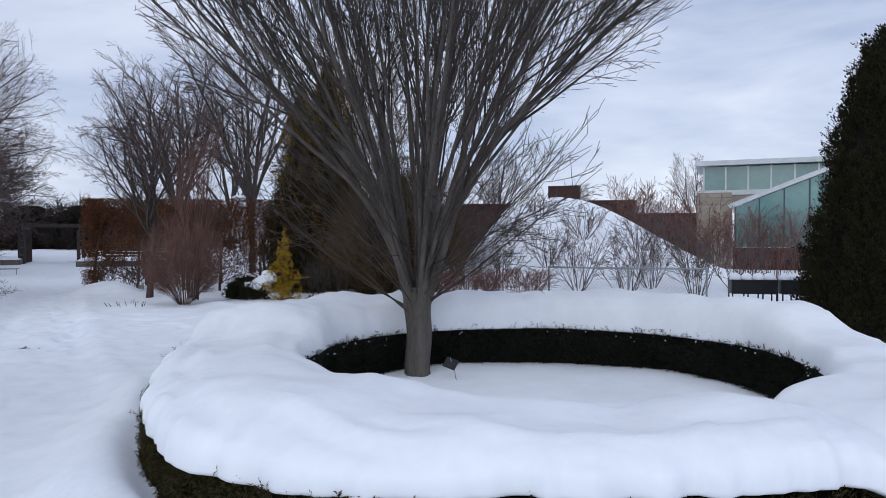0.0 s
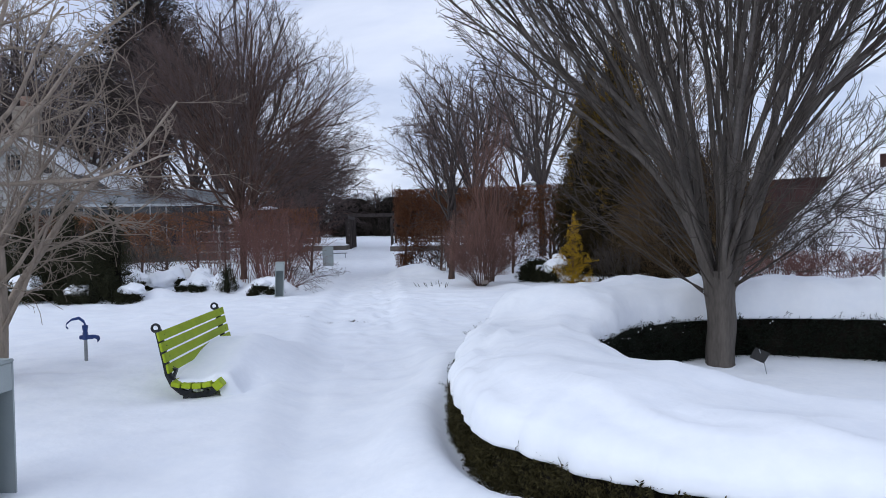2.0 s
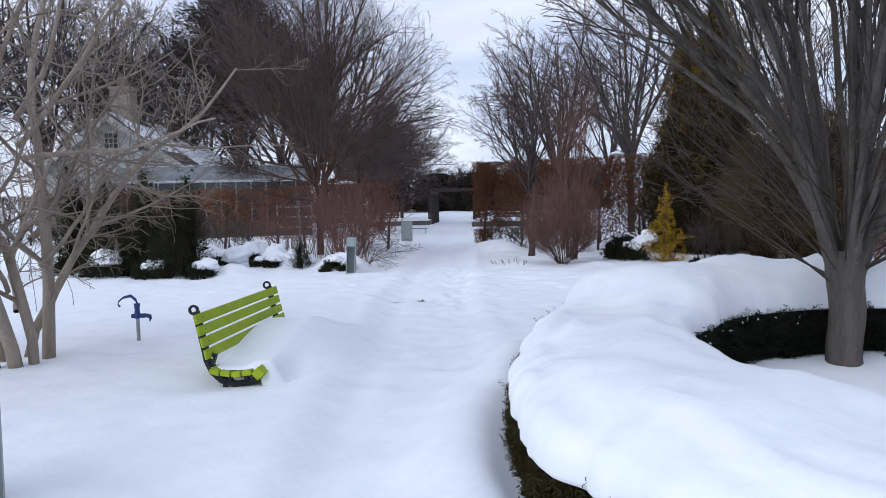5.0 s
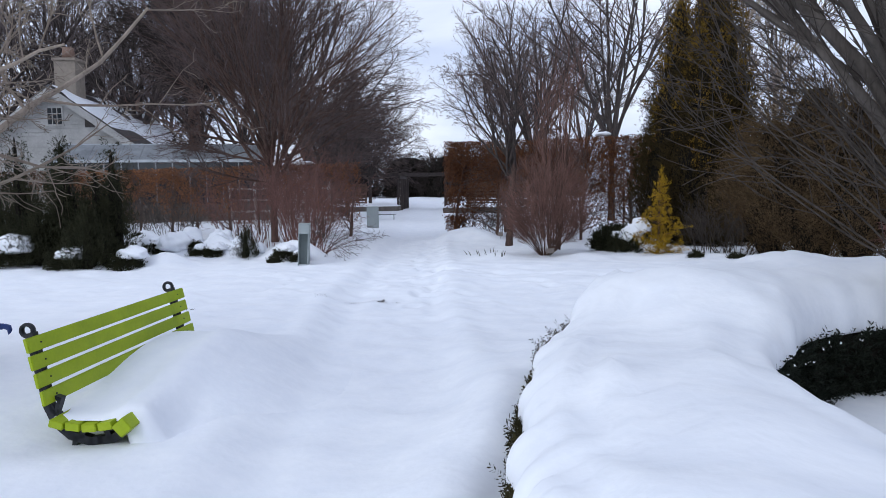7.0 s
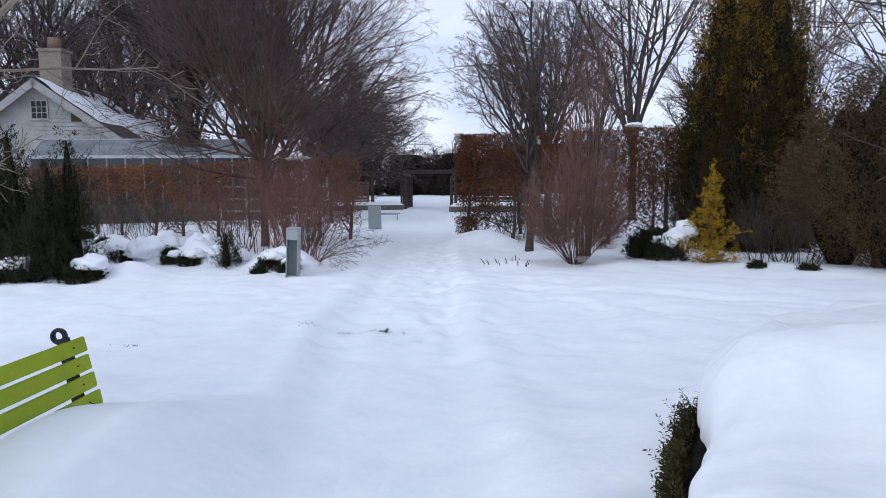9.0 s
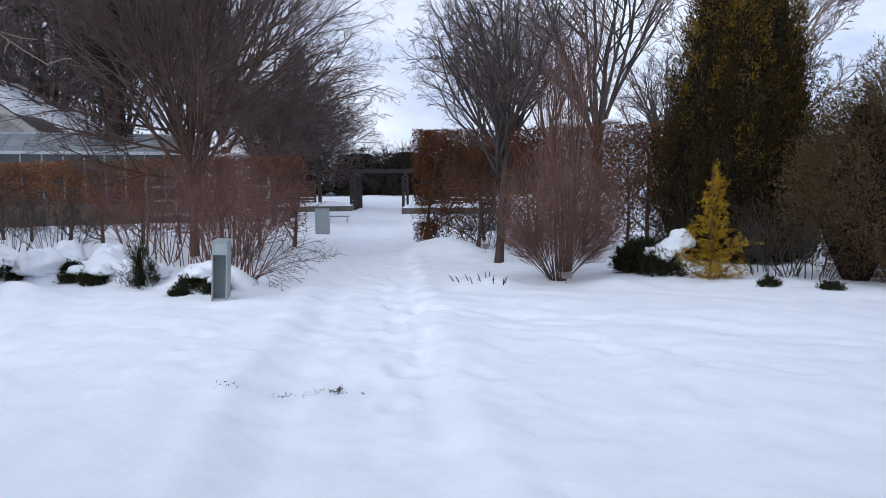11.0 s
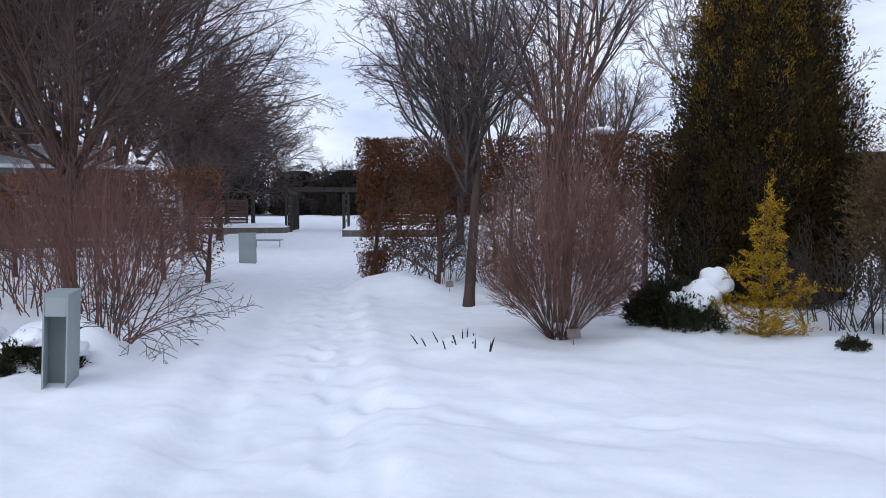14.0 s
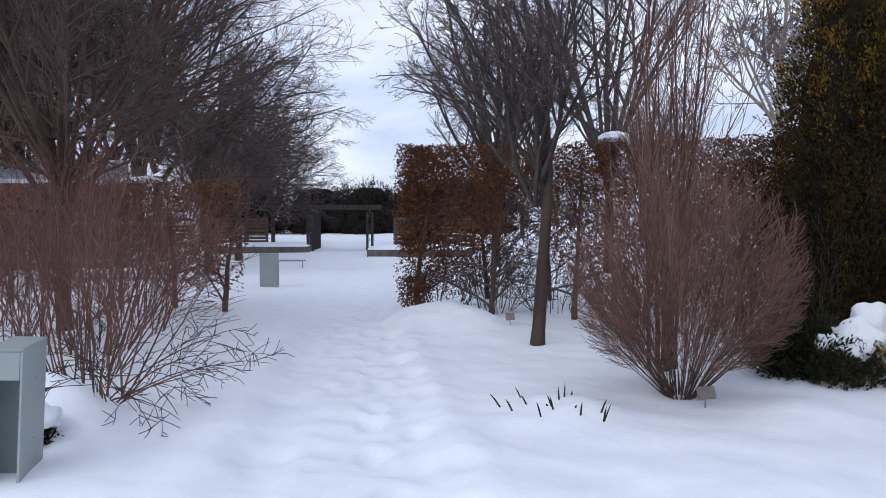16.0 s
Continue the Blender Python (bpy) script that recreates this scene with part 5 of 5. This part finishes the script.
def board_fence(m, n, label):
    ob = thing("board_fence", m, label, "fence")
    for k in range(n):
        part("post", box(bmesh.new(), k * 1.8 - 0.05, k * 1.8 + 0.05, -0.05, 0.05, -0.2, 1.75), TIMBER_BROWN, ob, bevel=0.006)
    for k in range(8):
        part("board", box(bmesh.new(), -0.1, (n - 1) * 1.8 + 0.1, -0.075, -0.052, 0.15 + k * 0.2, 0.31 + k * 0.2), TIMBER_BROWN, ob)
    return ob


board_fence(pose(-20.3, 41.2, 0, 0, 0, -25), 4, "brown horizontal board fence behind the raised beds")
board_fence(pose(-36.5, 38.5, 0, 0, 0, 15), 6, "brown horizontal board fence behind the raised beds")


def raised_bed(m, w, d, label):
    ob = thing("raised_bed", m, label, "planter", "raised beds")
    h = 0.30
    for y in (0, d):
        part("side_board", box(bmesh.new(), 0, w, y - 0.05, y + 0.05, -0.2, h), TIMBER, ob, bevel=0.01)
    for x in (0, w):
        part("end_board", box(bmesh.new(), x - 0.05, x + 0.05, 0.053, d - 0.053, -0.2, h - 0.004), TIMBER, ob, bevel=0.01)
    n, k = 24, 16
    U, Wv = np.meshgrid(np.linspace(0, 1, n), np.linspace(0, 1, k), indexing="ij")
    Z = h - 0.01 + 0.20 * (np.clip(1 - np.abs(2 * U - 1) ** 4, 0, 1) * np.clip(1 - np.abs(2 * Wv - 1) ** 4, 0, 1)) ** 0.5 + 0.04 * value_noise(U * w, Wv * d, 0.7, 3)
    i = np.arange(n * k).reshape(n, k)
    Fc = np.stack([i[:-1, :-1], i[1:, :-1], i[1:, 1:], i[:-1, 1:]], -1).reshape(-1, 4)
    under("snow_fill", raw_mesh("snow_fill", np.stack([U * (w + 0.06) - 0.03, Wv * (d + 0.06) - 0.03, Z], -1).reshape(-1, 3), Fc, SNOW), ob, "rounded snow filling the bed")


raised_bed(pose(-27.6, 35.9, 0, 0, 0, 27), 4.6, 2.2, "low grey timber raised bed heaped with snow")
raised_bed(pose(-18.9, 35.4, 0, 0, 0, 27), 4.4, 2.0, "low grey timber raised bed heaped with snow")


def low_rail():
    ob = thing("low_rail", pose(-18.9, 28.1, 0, 0, 0, 20), "low grey metal rail beside the walk", "rail")
    part("bar", box(bmesh.new(), 0, 1.25, -0.02, 0.02, 0.20, 0.235), STEEL, ob)
    part("bar", box(bmesh.new(), 0, 1.25, 0.38, 0.42, 0.20, 0.235), STEEL, ob)
    for x in (0.02, 0.42, 1.23):
        part("leg", box(bmesh.new(), x - 0.015, x + 0.015, -0.015, 0.015, -0.2, 0.20), STEEL, ob)


low_rail()

# ---- white house and its glass lean-to ----


def white_house():
    ob = thing("white_house", pose(-35.4, 24.3, 0, 0, 0, 30), "weathered white clapboard house with a snowy gable roof", "house")
    hw, eave, apex, deep = 4.1, 3.85, 6.75, 10.0
    wall = bmesh.new()
    f = [wall.verts.new(p) for p in ((-hw, 0, -0.3), (hw, 0, -0.3), (hw, 0, eave), (0, 0, apex - 0.12), (-hw, 0, eave))]
    b = [wall.verts.new((v.co.x, deep, v.co.z)) for v in f]
    wall.faces.new(f), wall.faces.new(b[::-1])
    for k in range(5):
        wall.faces.new((f[k], b[k], b[(k + 1) % 5], f[(k + 1) % 5]))
    bmesh.ops.recalc_face_normals(wall, faces=wall.faces)
    part("wall", wall, CLAPBOARD, ob)
    z = 0.3
    while z < apex - 0.35:
        half = hw if z < eave else hw * (apex - 0.12 - z - 0.18) / (apex - 0.12 - eave)
        if half > 0.15:
            part("clapboard", box(bmesh.new(), -half, half, -0.035, -0.003, z, z + 0.175, pose(0, 0, 0)), CLAPBOARD, ob)
        z += 0.19
    slope = math.hypot(hw + 0.5, apex - eave + 0.35)
    ang = math.degrees(math.atan2(apex - eave, hw))
    for s in (-1, 1):
        m = pose(0, 0, apex, 0, s * ang, 0)
        x0, x1 = (0, slope) if s > 0 else (-slope, 0)
        roof = part("roof", box(bmesh.new(), x0, x1, -0.45, deep + 0.4, -0.10, 0.02, m), SHINGLE, ob)
        n, k = 30, 30
        U, Wv = np.meshgrid(np.linspace(0, 1, n), np.linspace(0, 1, k), indexing="ij")
        X, Y = x0 + (x1 - x0) * U, -0.38 + (deep + 0.7) * Wv
        Z = 0.06 + 0.10 * smooth(value_noise(X, Y, 1.4, 5 + s) + 0.7) - 0.05
        P = np.stack([X, Y, Z], -1).reshape(-1, 3)
        P = np.array([tuple(m @ Vector(p)) for p in P])
        i = np.arange(n * k).reshape(n, k)
        Fc = np.stack([i[:-1, :-1], i[1:, :-1], i[1:, 1:], i[:-1, 1:]], -1).reshape(-1, 4)
        under("roof_snow", raw_mesh("roof_snow", P, Fc, SNOW), ob, "thin uneven snow on the roof")
        part("rake_board", box(bmesh.new(), x0, x1, -0.50, -0.453, -0.36, -0.02, m), CLAPBOARD, ob)
    win = part("window_frame", boxes((-0.43, -0.36, -0.09, -0.036, 4.86, 5.76), (0.36, 0.43, -0.09, -0.036, 4.86, 5.76), (-0.43, 0.43, -0.092, -0.04, 5.69, 5.765), (-0.48, 0.48, -0.12, -0.04, 4.79, 4.87), (-0.36, 0.36, -0.085, -0.045, 5.13, 5.16), (-0.36, 0.36, -0.085, -0.045, 5.40, 5.43), (-0.135, -0.105, -0.083, -0.045, 4.87, 5.69), (0.105, 0.135, -0.083, -0.045, 4.87, 5.69)), CLAPBOARD, ob)
    part("pane", box(bmesh.new(), -0.36, 0.36, -0.044, -0.038, 4.87, 5.69), DARKGLASS, win)
    ch = part("chimney", box(bmesh.new(), -0.55, 0.55, 1.2, 2.2, 5.6, 8.3), STONE, ob, "pale stone chimney")
    part("chimney_cap", box(bmesh.new(), -0.62, 0.62, 1.13, 2.27, 8.3, 8.44), STONE, ch)
    pot = bmesh.new()
    bmesh.ops.create_cone(pot, cap_ends=True, segments=14, radius1=0.34, radius2=0.28, depth=0.6, matrix=pose(0, 1.7, 8.74))
    part("chimney_pot", pot, BRICK, ch, "red clay chimney pot", True)
    rear = part("chimney", box(bmesh.new(), -0.45, 0.55, 8.9, 9.8, 5.6, 7.75), BRICK, ob, "brown brick chimney")
    part("chimney_cap", box(bmesh.new(), -0.52, 0.62, 8.83, 9.87, 7.75, 7.86), SNOW, rear, "snow on the chimney top")
    part("louvre", box(bmesh.new(), 1.5, 2.0, -0.07, -0.036, 4.7, 5.2), SHINGLE, ob)


white_house()


def lean_to():
    ob = thing("glass_lean_to", pose(-29.8, 20.37, 0, 0, 0, 42), "long low glasshouse with a snow-streaked pale roof", "glasshouse")
    le = 9.1
    for k in range(13):
        x = k * le / 13
        part("roof_pane", box(bmesh.new(), x + 0.02, x + le / 13 - 0.02, 0, 1.9, -0.01, 0.01, pose(0, 0, 2.75, 24, 0, 0)), LEANGLASS, ob)
        part("wall_pane", box(bmesh.new(), x + 0.03, x + le / 13 - 0.03, -0.01, 0.01, 0.8, 2.7), DARKGLASS, ob)
    for k in range(14):
        x = k * le / 13
        part("glazing_bar", box(bmesh.new(), x - 0.015, x + 0.015, 0, 1.9, -0.03, 0.025, pose(0, 0, 2.75, 24, 0, 0)), STEEL, ob)
        part("upright", box(bmesh.new(), x - 0.03, x + 0.03, -0.04, 0.04, 0.0, 2.72), STEEL, ob)
    part("plinth", box(bmesh.new(), 0, le, -0.08, 0.08, -0.2, 0.8), TIMBER, ob)
    part("gutter", box(bmesh.new(), -0.1, le + 0.1, -0.14, -0.02, 2.66, 2.78), ALU, ob)
    part("ridge", box(bmesh.new(), -0.1, le + 0.1, 1.7, 1.85, 3.46, 3.58), ALU, ob)
    part("back_wall", box(bmesh.new(), 0, le, 1.75, 1.85, 0, 3.45), CLAPBOARD, ob)


lean_to()

# slatted gate and glazed door seen through the gaps of the hedge
gate = thing("garden_gate", pose(-18.6, 19.6, 0, 0, 0, 25), "pale slatted timber gate behind the hedge", "gate")
for k in range(4):
    part("rail", box(bmesh.new(), 0, 3.4, -0.02, 0.02, 0.25 + k * 0.38, 0.32 + k * 0.38), CLAPBOARD, gate)
for k in range(5):
    part("post", box(bmesh.new(), k * 0.85 - 0.04, k * 0.85 + 0.04, -0.06, -0.022, -0.2, 1.7), CLAPBOARD, gate)

# ---- glasshouse building beyond the bank ----


def glass_building():
    ob = thing("glass_building", pose(13.7, 32.2, 0, 0, 0, -23), "modern building with teal glazing, stone and red-brown walls", "building")
    for x0, x1, top, y in ((-16.0, -9.0, 3.3, 0.3), (-9.0, -7.4, 4.15, 0.2), (-7.4, -4.6, 3.35, 0.1), (-4.6, -1.7, 2.65, 0.0)):
        part("brown_wall", box(bmesh.new(), x0, x1 - 0.006, y, y + 0.5, -0.3, top), CORTEN, ob)
        part("coping", box(bmesh.new(), x0, x1 - 0.006, y - 0.04, y + 0.54, top, top + 0.07), CORTEN, ob)
    part("base_wall", box(bmesh.new(), -0.1, 10.0, -0.02, 0.4, -0.3, 1.05), CORTEN, ob)
    # stone pier in courses
    r = random.Random(8)
    part("pier_core", box(bmesh.new(), -1.66, -0.16, 0.04, 2.6, -0.3, 3.66), STONE, ob)
    z = 0.0
    while z < 3.6:
        h = r.uniform(0.13, 0.22)
        x = -1.7
        while x < -0.13:
            w = min(r.uniform(0.25, 0.6), -0.12 - x)
            part("stone", box(bmesh.new(), x + 0.008, x + w - 0.008, -0.01 - r.uniform(0, 0.02), 0.06, z, z + h - 0.015), STONE, ob)
            x += w
        z += h
    # sloping teal glazing
    slope = 0.40
    for k in range(9):
        x0, x1 = k * 1.03, (k + 1) * 1.03
        bm = bmesh.new()
        vs = [bm.verts.new((x, y, z)) for y in (-0.05, -0.02) for x, z in ((x0 + 0.03, 1.1), (x1 - 0.03, 1.1), (x1 - 0.03, 2.95 + slope * x1), (x0 + 0.03, 2.95 + slope * x0))]
        bm.faces.new(vs[:4]), bm.faces.new(vs[7:3:-1])
        for a in range(4):
            bm.faces.new((vs[a], vs[a + 4], vs[(a + 1) % 4 + 4], vs[(a + 1) % 4]))
        bmesh.ops.recalc_face_normals(bm, faces=bm.faces)
        part("pane", bm, TEAL, ob)
        part("mullion", box(bmesh.new(), x0 - 0.03, x0 + 0.03, -0.08, 0.0, 1.05, 2.95 + slope * x0), MULLION, ob)
    ang = math.degrees(math.atan(slope))
    part("sloping_eave", box(bmesh.new(), -0.25, 10.2, -0.25, 0.3, 0.0, 0.2, pose(0, 0, 2.98, 0, -ang, 0)), ALU, ob)
    part("sloping_roof", box(bmesh.new(), -0.2, 10.2, 0.3, 6.0, 0.0, 0.12, pose(0, 0, 2.98, 0, -ang, 0)), TEAL_PALE, ob)
    part("sill", box(bmesh.new(), -0.15, 10.0, -0.14, -0.022, 1.05, 1.1), ALU, ob)
    # clerestory
    for k in range(8):
        x = -1.5 + k * 1.05
        part("clerestory_pane", box(bmesh.new(), x + 0.04, x + 1.01, 3.0, 3.03, 3.95, 5.15), TEAL_PALE, ob)
        part("clerestory_mullion", box(bmesh.new(), x - 0.04, x + 0.04, 2.95, 3.06, 3.85, 5.2), ALU, ob)
    part("clerestory_sill", box(bmesh.new(), -1.9, 7.2, 2.8, 3.1, 3.7, 3.95), ALU, ob)
    part("upper_roof", box(bmesh.new(), -1.9, 7.4, 2.6, 8.0, 5.2, 5.45), ALU, ob)
    part("upper_back", box(bmesh.new(), -1.5, 7.0, 7.0, 7.2, 3.0, 5.2), TEAL, ob)
    part("upper_floor", box(bmesh.new(), -1.6, 7.0, 2.7, 7.2, 3.2, 3.66), STONE, ob)
    part("lower_window", box(bmesh.new(), 2.0, 3.1, -0.10, -0.03, 0.45, 0.95), DARKGLASS, ob)


glass_building()

# chain-link fence before the bank


def wire_fence():
    ob = thing("wire_fence", pose(0, 0, 0), "galvanised chain-link fence in front of the snowy bank", "fence")
    line = [Vector((2.35, 15.2, 0)), Vector((3.95, 14.6, 0)), Vector((5.5, 14.3, 0))]
    for p in line:
        tube("post", [p + Vector((0, 0, -0.2)), p + Vector((0, 0, 0.88))], 0.022, 8, STEEL, ob)
    for a, b in zip(line, line[1:]):
        tube("top_rail", [a + Vector((0, 0, 0.86)), b + Vector((0, 0, 0.86))], 0.021, 8, STEEL, ob)
        le = (b - a).length
        u = (b - a) / le
        wires = []
        for k in range(-10, int(le / 0.085) + 10):
            for s in (1, -1):
                x0, x1 = k * 0.085, k * 0.085 + s * 0.84
                t0, t1 = max(0, min(1, (0 - x0) / (x1 - x0))), max(0, min(1, (le - x0) / (x1 - x0)))
                t0, t1 = min(t0, t1), max(t0, t1)
                if t1 - t0 > 0.05:
                    wires.append(([a + u * (x0 + (x1 - x0) * t) + Vector((0, 0, 0.84 * t)) for t in (t0, t1)], [0.0016, 0.0016]))
        tagged(under("mesh", raw_mesh("mesh", *lofts(wires, 3), STEEL), ob), kind="stuff")


wire_fence()


def trough(m, w):
    ob = thing("trough_planter", m, "black trough planter on thin legs, topped with snow", "planter", "trough planters")
    part("tray", box(bmesh.new(), 0, w, -0.2, 0.2, 0.40, 0.68), PLATE, ob, bevel=0.01)
    for x in (0.02, w * 0.36, w * 0.68, w - 0.02):
        for y in (-0.19, 0.19):
            part("leg", box(bmesh.new(), x - 0.012, x + 0.012, y - 0.012, y + 0.012, -0.2, 0.66), PLATE, ob)
    for k in range(4):
        bm = bmesh.new()
        bmesh.ops.create_icosphere(bm, subdivisions=3, radius=1, matrix=Matrix.LocRotScale((w * (k + 0.5) / 4, 0, 0.70), None, (w / 8, 0.17, 0.11)))
        part("snow_lump", bm, SNOW, ob, "snow lump on the trough", True)


trough(pose(5.75, 13.75, 0, 0, 0, -12), 0.85)
trough(pose(6.66, 13.58, 0, 0, 0, -12), 0.75)

pleached_hedge(((15.2, 26.5), (17.6, 25.4)), 2.0, 0.2, "short clipped rusty hedge by the glasshouse", 74, 7000)

# shrubs on and before the bank
SHRUB = [(6, 0.07, 0.02, 6, 20, 50, 0.5, 0.25), (4, 0.1, 0.02, 4, 20, 50, 0.5, 0.2), (3, 0.12, 0.0, 0, 0, 0, 0, 0)]
bank_rows = [(3.4, 17.2, 1.5), (4.4, 16.4, 1.4), (5.3, 17.5, 1.5), (2.9, 19.0, 1.2), (6.2, 16.8, 1.4), (4.2, 20.5, 1.0), (5.8, 20.3, 1.2), (2.2, 21.5, 0.8), (3.1, 22.0, 0.8), (6.8, 18.8, 1.3), (1.6, 19.0, 1.0), (7.4, 17.2, 1.3), (0.7, 20.8, 1.0), (7.2, 21.5, 1.0)]
for k, (x, y, le) in enumerate(bank_rows):
    plant("bank_shrub", pose(x, y, z_at(x, y) - 0.05), fan(14, 4, 45, 140 + k, le, 0.012, 0, 0.12), SHRUB, TWIG_DARK, TWIG_DARK, "bare twiggy shrub on the snowy bank", "shrub", "shrubs on the bank", 1, 140 + k, 0.0045)
for k in range(9):
    x, y = 7.6 + k * 0.95, 27.0 - k * 0.3
    plant("red_wall_shrub", pose(x, y, z_at(x, y) - 0.05), fan(16, 2, 25, 160 + k, 2.2, 0.014, 0, 0.3), SHRUB, TWIG_RED, TWIG_RED, "bare red-brown shrub against the wall", "shrub", "shrubs by the wall", 1, 160 + k, 0.007)
plant("clipped_brown_shrub", pose(1.55, 15.2, 0.0), fan(46, 2, 50, 171, 0.95, 0.008, 0, 0.35), SHRUB, TWIG_RED, TWIG_RED, "low clipped brown twiggy shrub", "shrub", "", 1, 171, 0.004, lambda p: p.z < 0.85)
plant("clipped_brown_shrub", pose(0.55, 15.4, 0.0), fan(36, 2, 50, 172, 0.9, 0.008, 0, 0.35), SHRUB, TWIG_RED, TWIG_RED, "low clipped brown twiggy shrub", "shrub", "", 1, 172, 0.004, lambda p: p.z < 0.8)

# ---- distant trees ----
conifer("tall_pine", pose(-26.4, 25.2, 0.0), 13.6, 3.3, "tall dark pine behind the house garden", LEAF_PINE, 1700, 0.26, 0.05, lambda f: max(0.0, (1 - f) ** 0.62) * max(0.0, min(1.15, (f - 0.38) * 6)), None, 181, 0.75, 0.5, 0.15, reach=1.0, each=24, lateral=0.3)
far_dark = conifer("far_spruce", pose(-33.0, 63.0, 0.4), 4.2, 3.4, "dark evergreen closing the end of the walk", LEAF_PINE, 500, 0.25, 0.06, mound, None, 182, 0.4, 0.9, 0.7, reach=0.8, each=24)
for k, (x, y, s) in enumerate([(-38.0, 63.0, 1.0), (-28.5, 64.0, 1.0), (-44.0, 60.0, 1.2), (-24.0, 66.0, 1.1)]):
    copy_thing(far_dark, pose(x, y, 0.4, 0, 0, k * 70) @ Matrix.Scale(s, 4))
far_a = trunked("far_tree", pose(-12.0, 31.0, 0), 2.0, 0.16, fan(12, 4, 38, 191, 6.0, 0.10, 1.8, 0.05, 3.2), FAR, BARK_DARK, TWIG_FAR, "tall bare grey tree beyond the hedges", 191, 0.008, "bare trees beyond the garden")
far_b = trunked("far_tree", pose(-8.2, 29.5, 0), 2.2, 0.15, fan(10, 3, 50, 192, 6.6, 0.09, 2.0, 0.05, 4.0), FAR, BARK_DARK, TWIG_FAR, "tall bare grey tree beyond the hedges", 192, 0.008, "bare trees beyond the garden")
far_c = trunked("birch_tree", pose(-2.5, 30.0, 0), 5.0, 0.10, fan(16, 10, 55, 193, 3.2, 0.04, 2.5, 0.04, 6.5), FAR, BARK_PALE, TWIG_FAR, "slender pale-barked bare birch", 193, 0.007, "bare trees beyond the garden")
spots = [(far_c, -4.0, 28.0, 1.1), (far_a, -38.0, 31.0, 1.5), (far_b, -46.0, 30.0, 1.6), (far_a, -44.0, 20.0, 1.5), (far_b, -36.0, 15.0, 1.3),
         (far_a, -30.0, 12.0, 1.1), (far_b, -26.0, 31.0, 1.4), (far_a, -32.0, 36.0, 1.5), (far_a, -52.0, 38.0, 1.6), (far_b, -40.0, 42.0, 1.5), (far_b, 20.0, 54.0, 0.72), (far_a, 12.0, 64.0, 0.7), (far_b, 5.0, 62.0, 0.85), (far_a, -10.0, 62.0, 1.3),
         (far_a, 31.0, 62.0, 0.6), (far_b, -18.0, 58.0, 1.2), (far_a, -50.0, 62.0, 1.5), (far_b, -58.0, 50.0, 1.6), (far_b, -40.0, 5.0, 1.3), (far_b, -42.0, 24.5, 1.6), (far_a, -49.0, 34.0, 1.7), (far_b, -38.0, 36.0, 1.4), (far_a, -33.0, 9.0, 1.3)]
for k, (src, x, y, s) in enumerate(spots):
    copy_thing(src, pose(x, y, 0, 0, 0, k * 53) @ Matrix.Scale(s, 4))


def far_woods():
    """A low belt of bare woods round the horizon."""
    r = random.Random(6)
    out = []
    for k in range(520):
        a = r.uniform(0, 2 * math.pi)
        d = r.uniform(75, 120)
        x, y = -6 + d * math.sin(a), 12 + d * math.cos(a)
        h = r.uniform(3.5, 7.5)
        base = Vector((x, y, -0.2))
        out.append(([base, base + Vector((0, 0, h))], [0.13, 0.02]))
        for j in range(26):
            p = base + Vector((0, 0, h * r.uniform(0.1, 0.95)))
            w = Vector((r.gauss(0, 1), r.gauss(0, 1), r.uniform(0.3, 2))).normalized()
            out.append(([p, p + w * r.uniform(1, 2.4)], [0.05, 0.015]))
    ob = new("far_woods", raw_mesh("far_woods", *lofts(out, 3), TWIG_FAR))
    return tagged(ob, "belt of bare grey woods beyond the garden", "woods", kind="stuff")


far_woods()
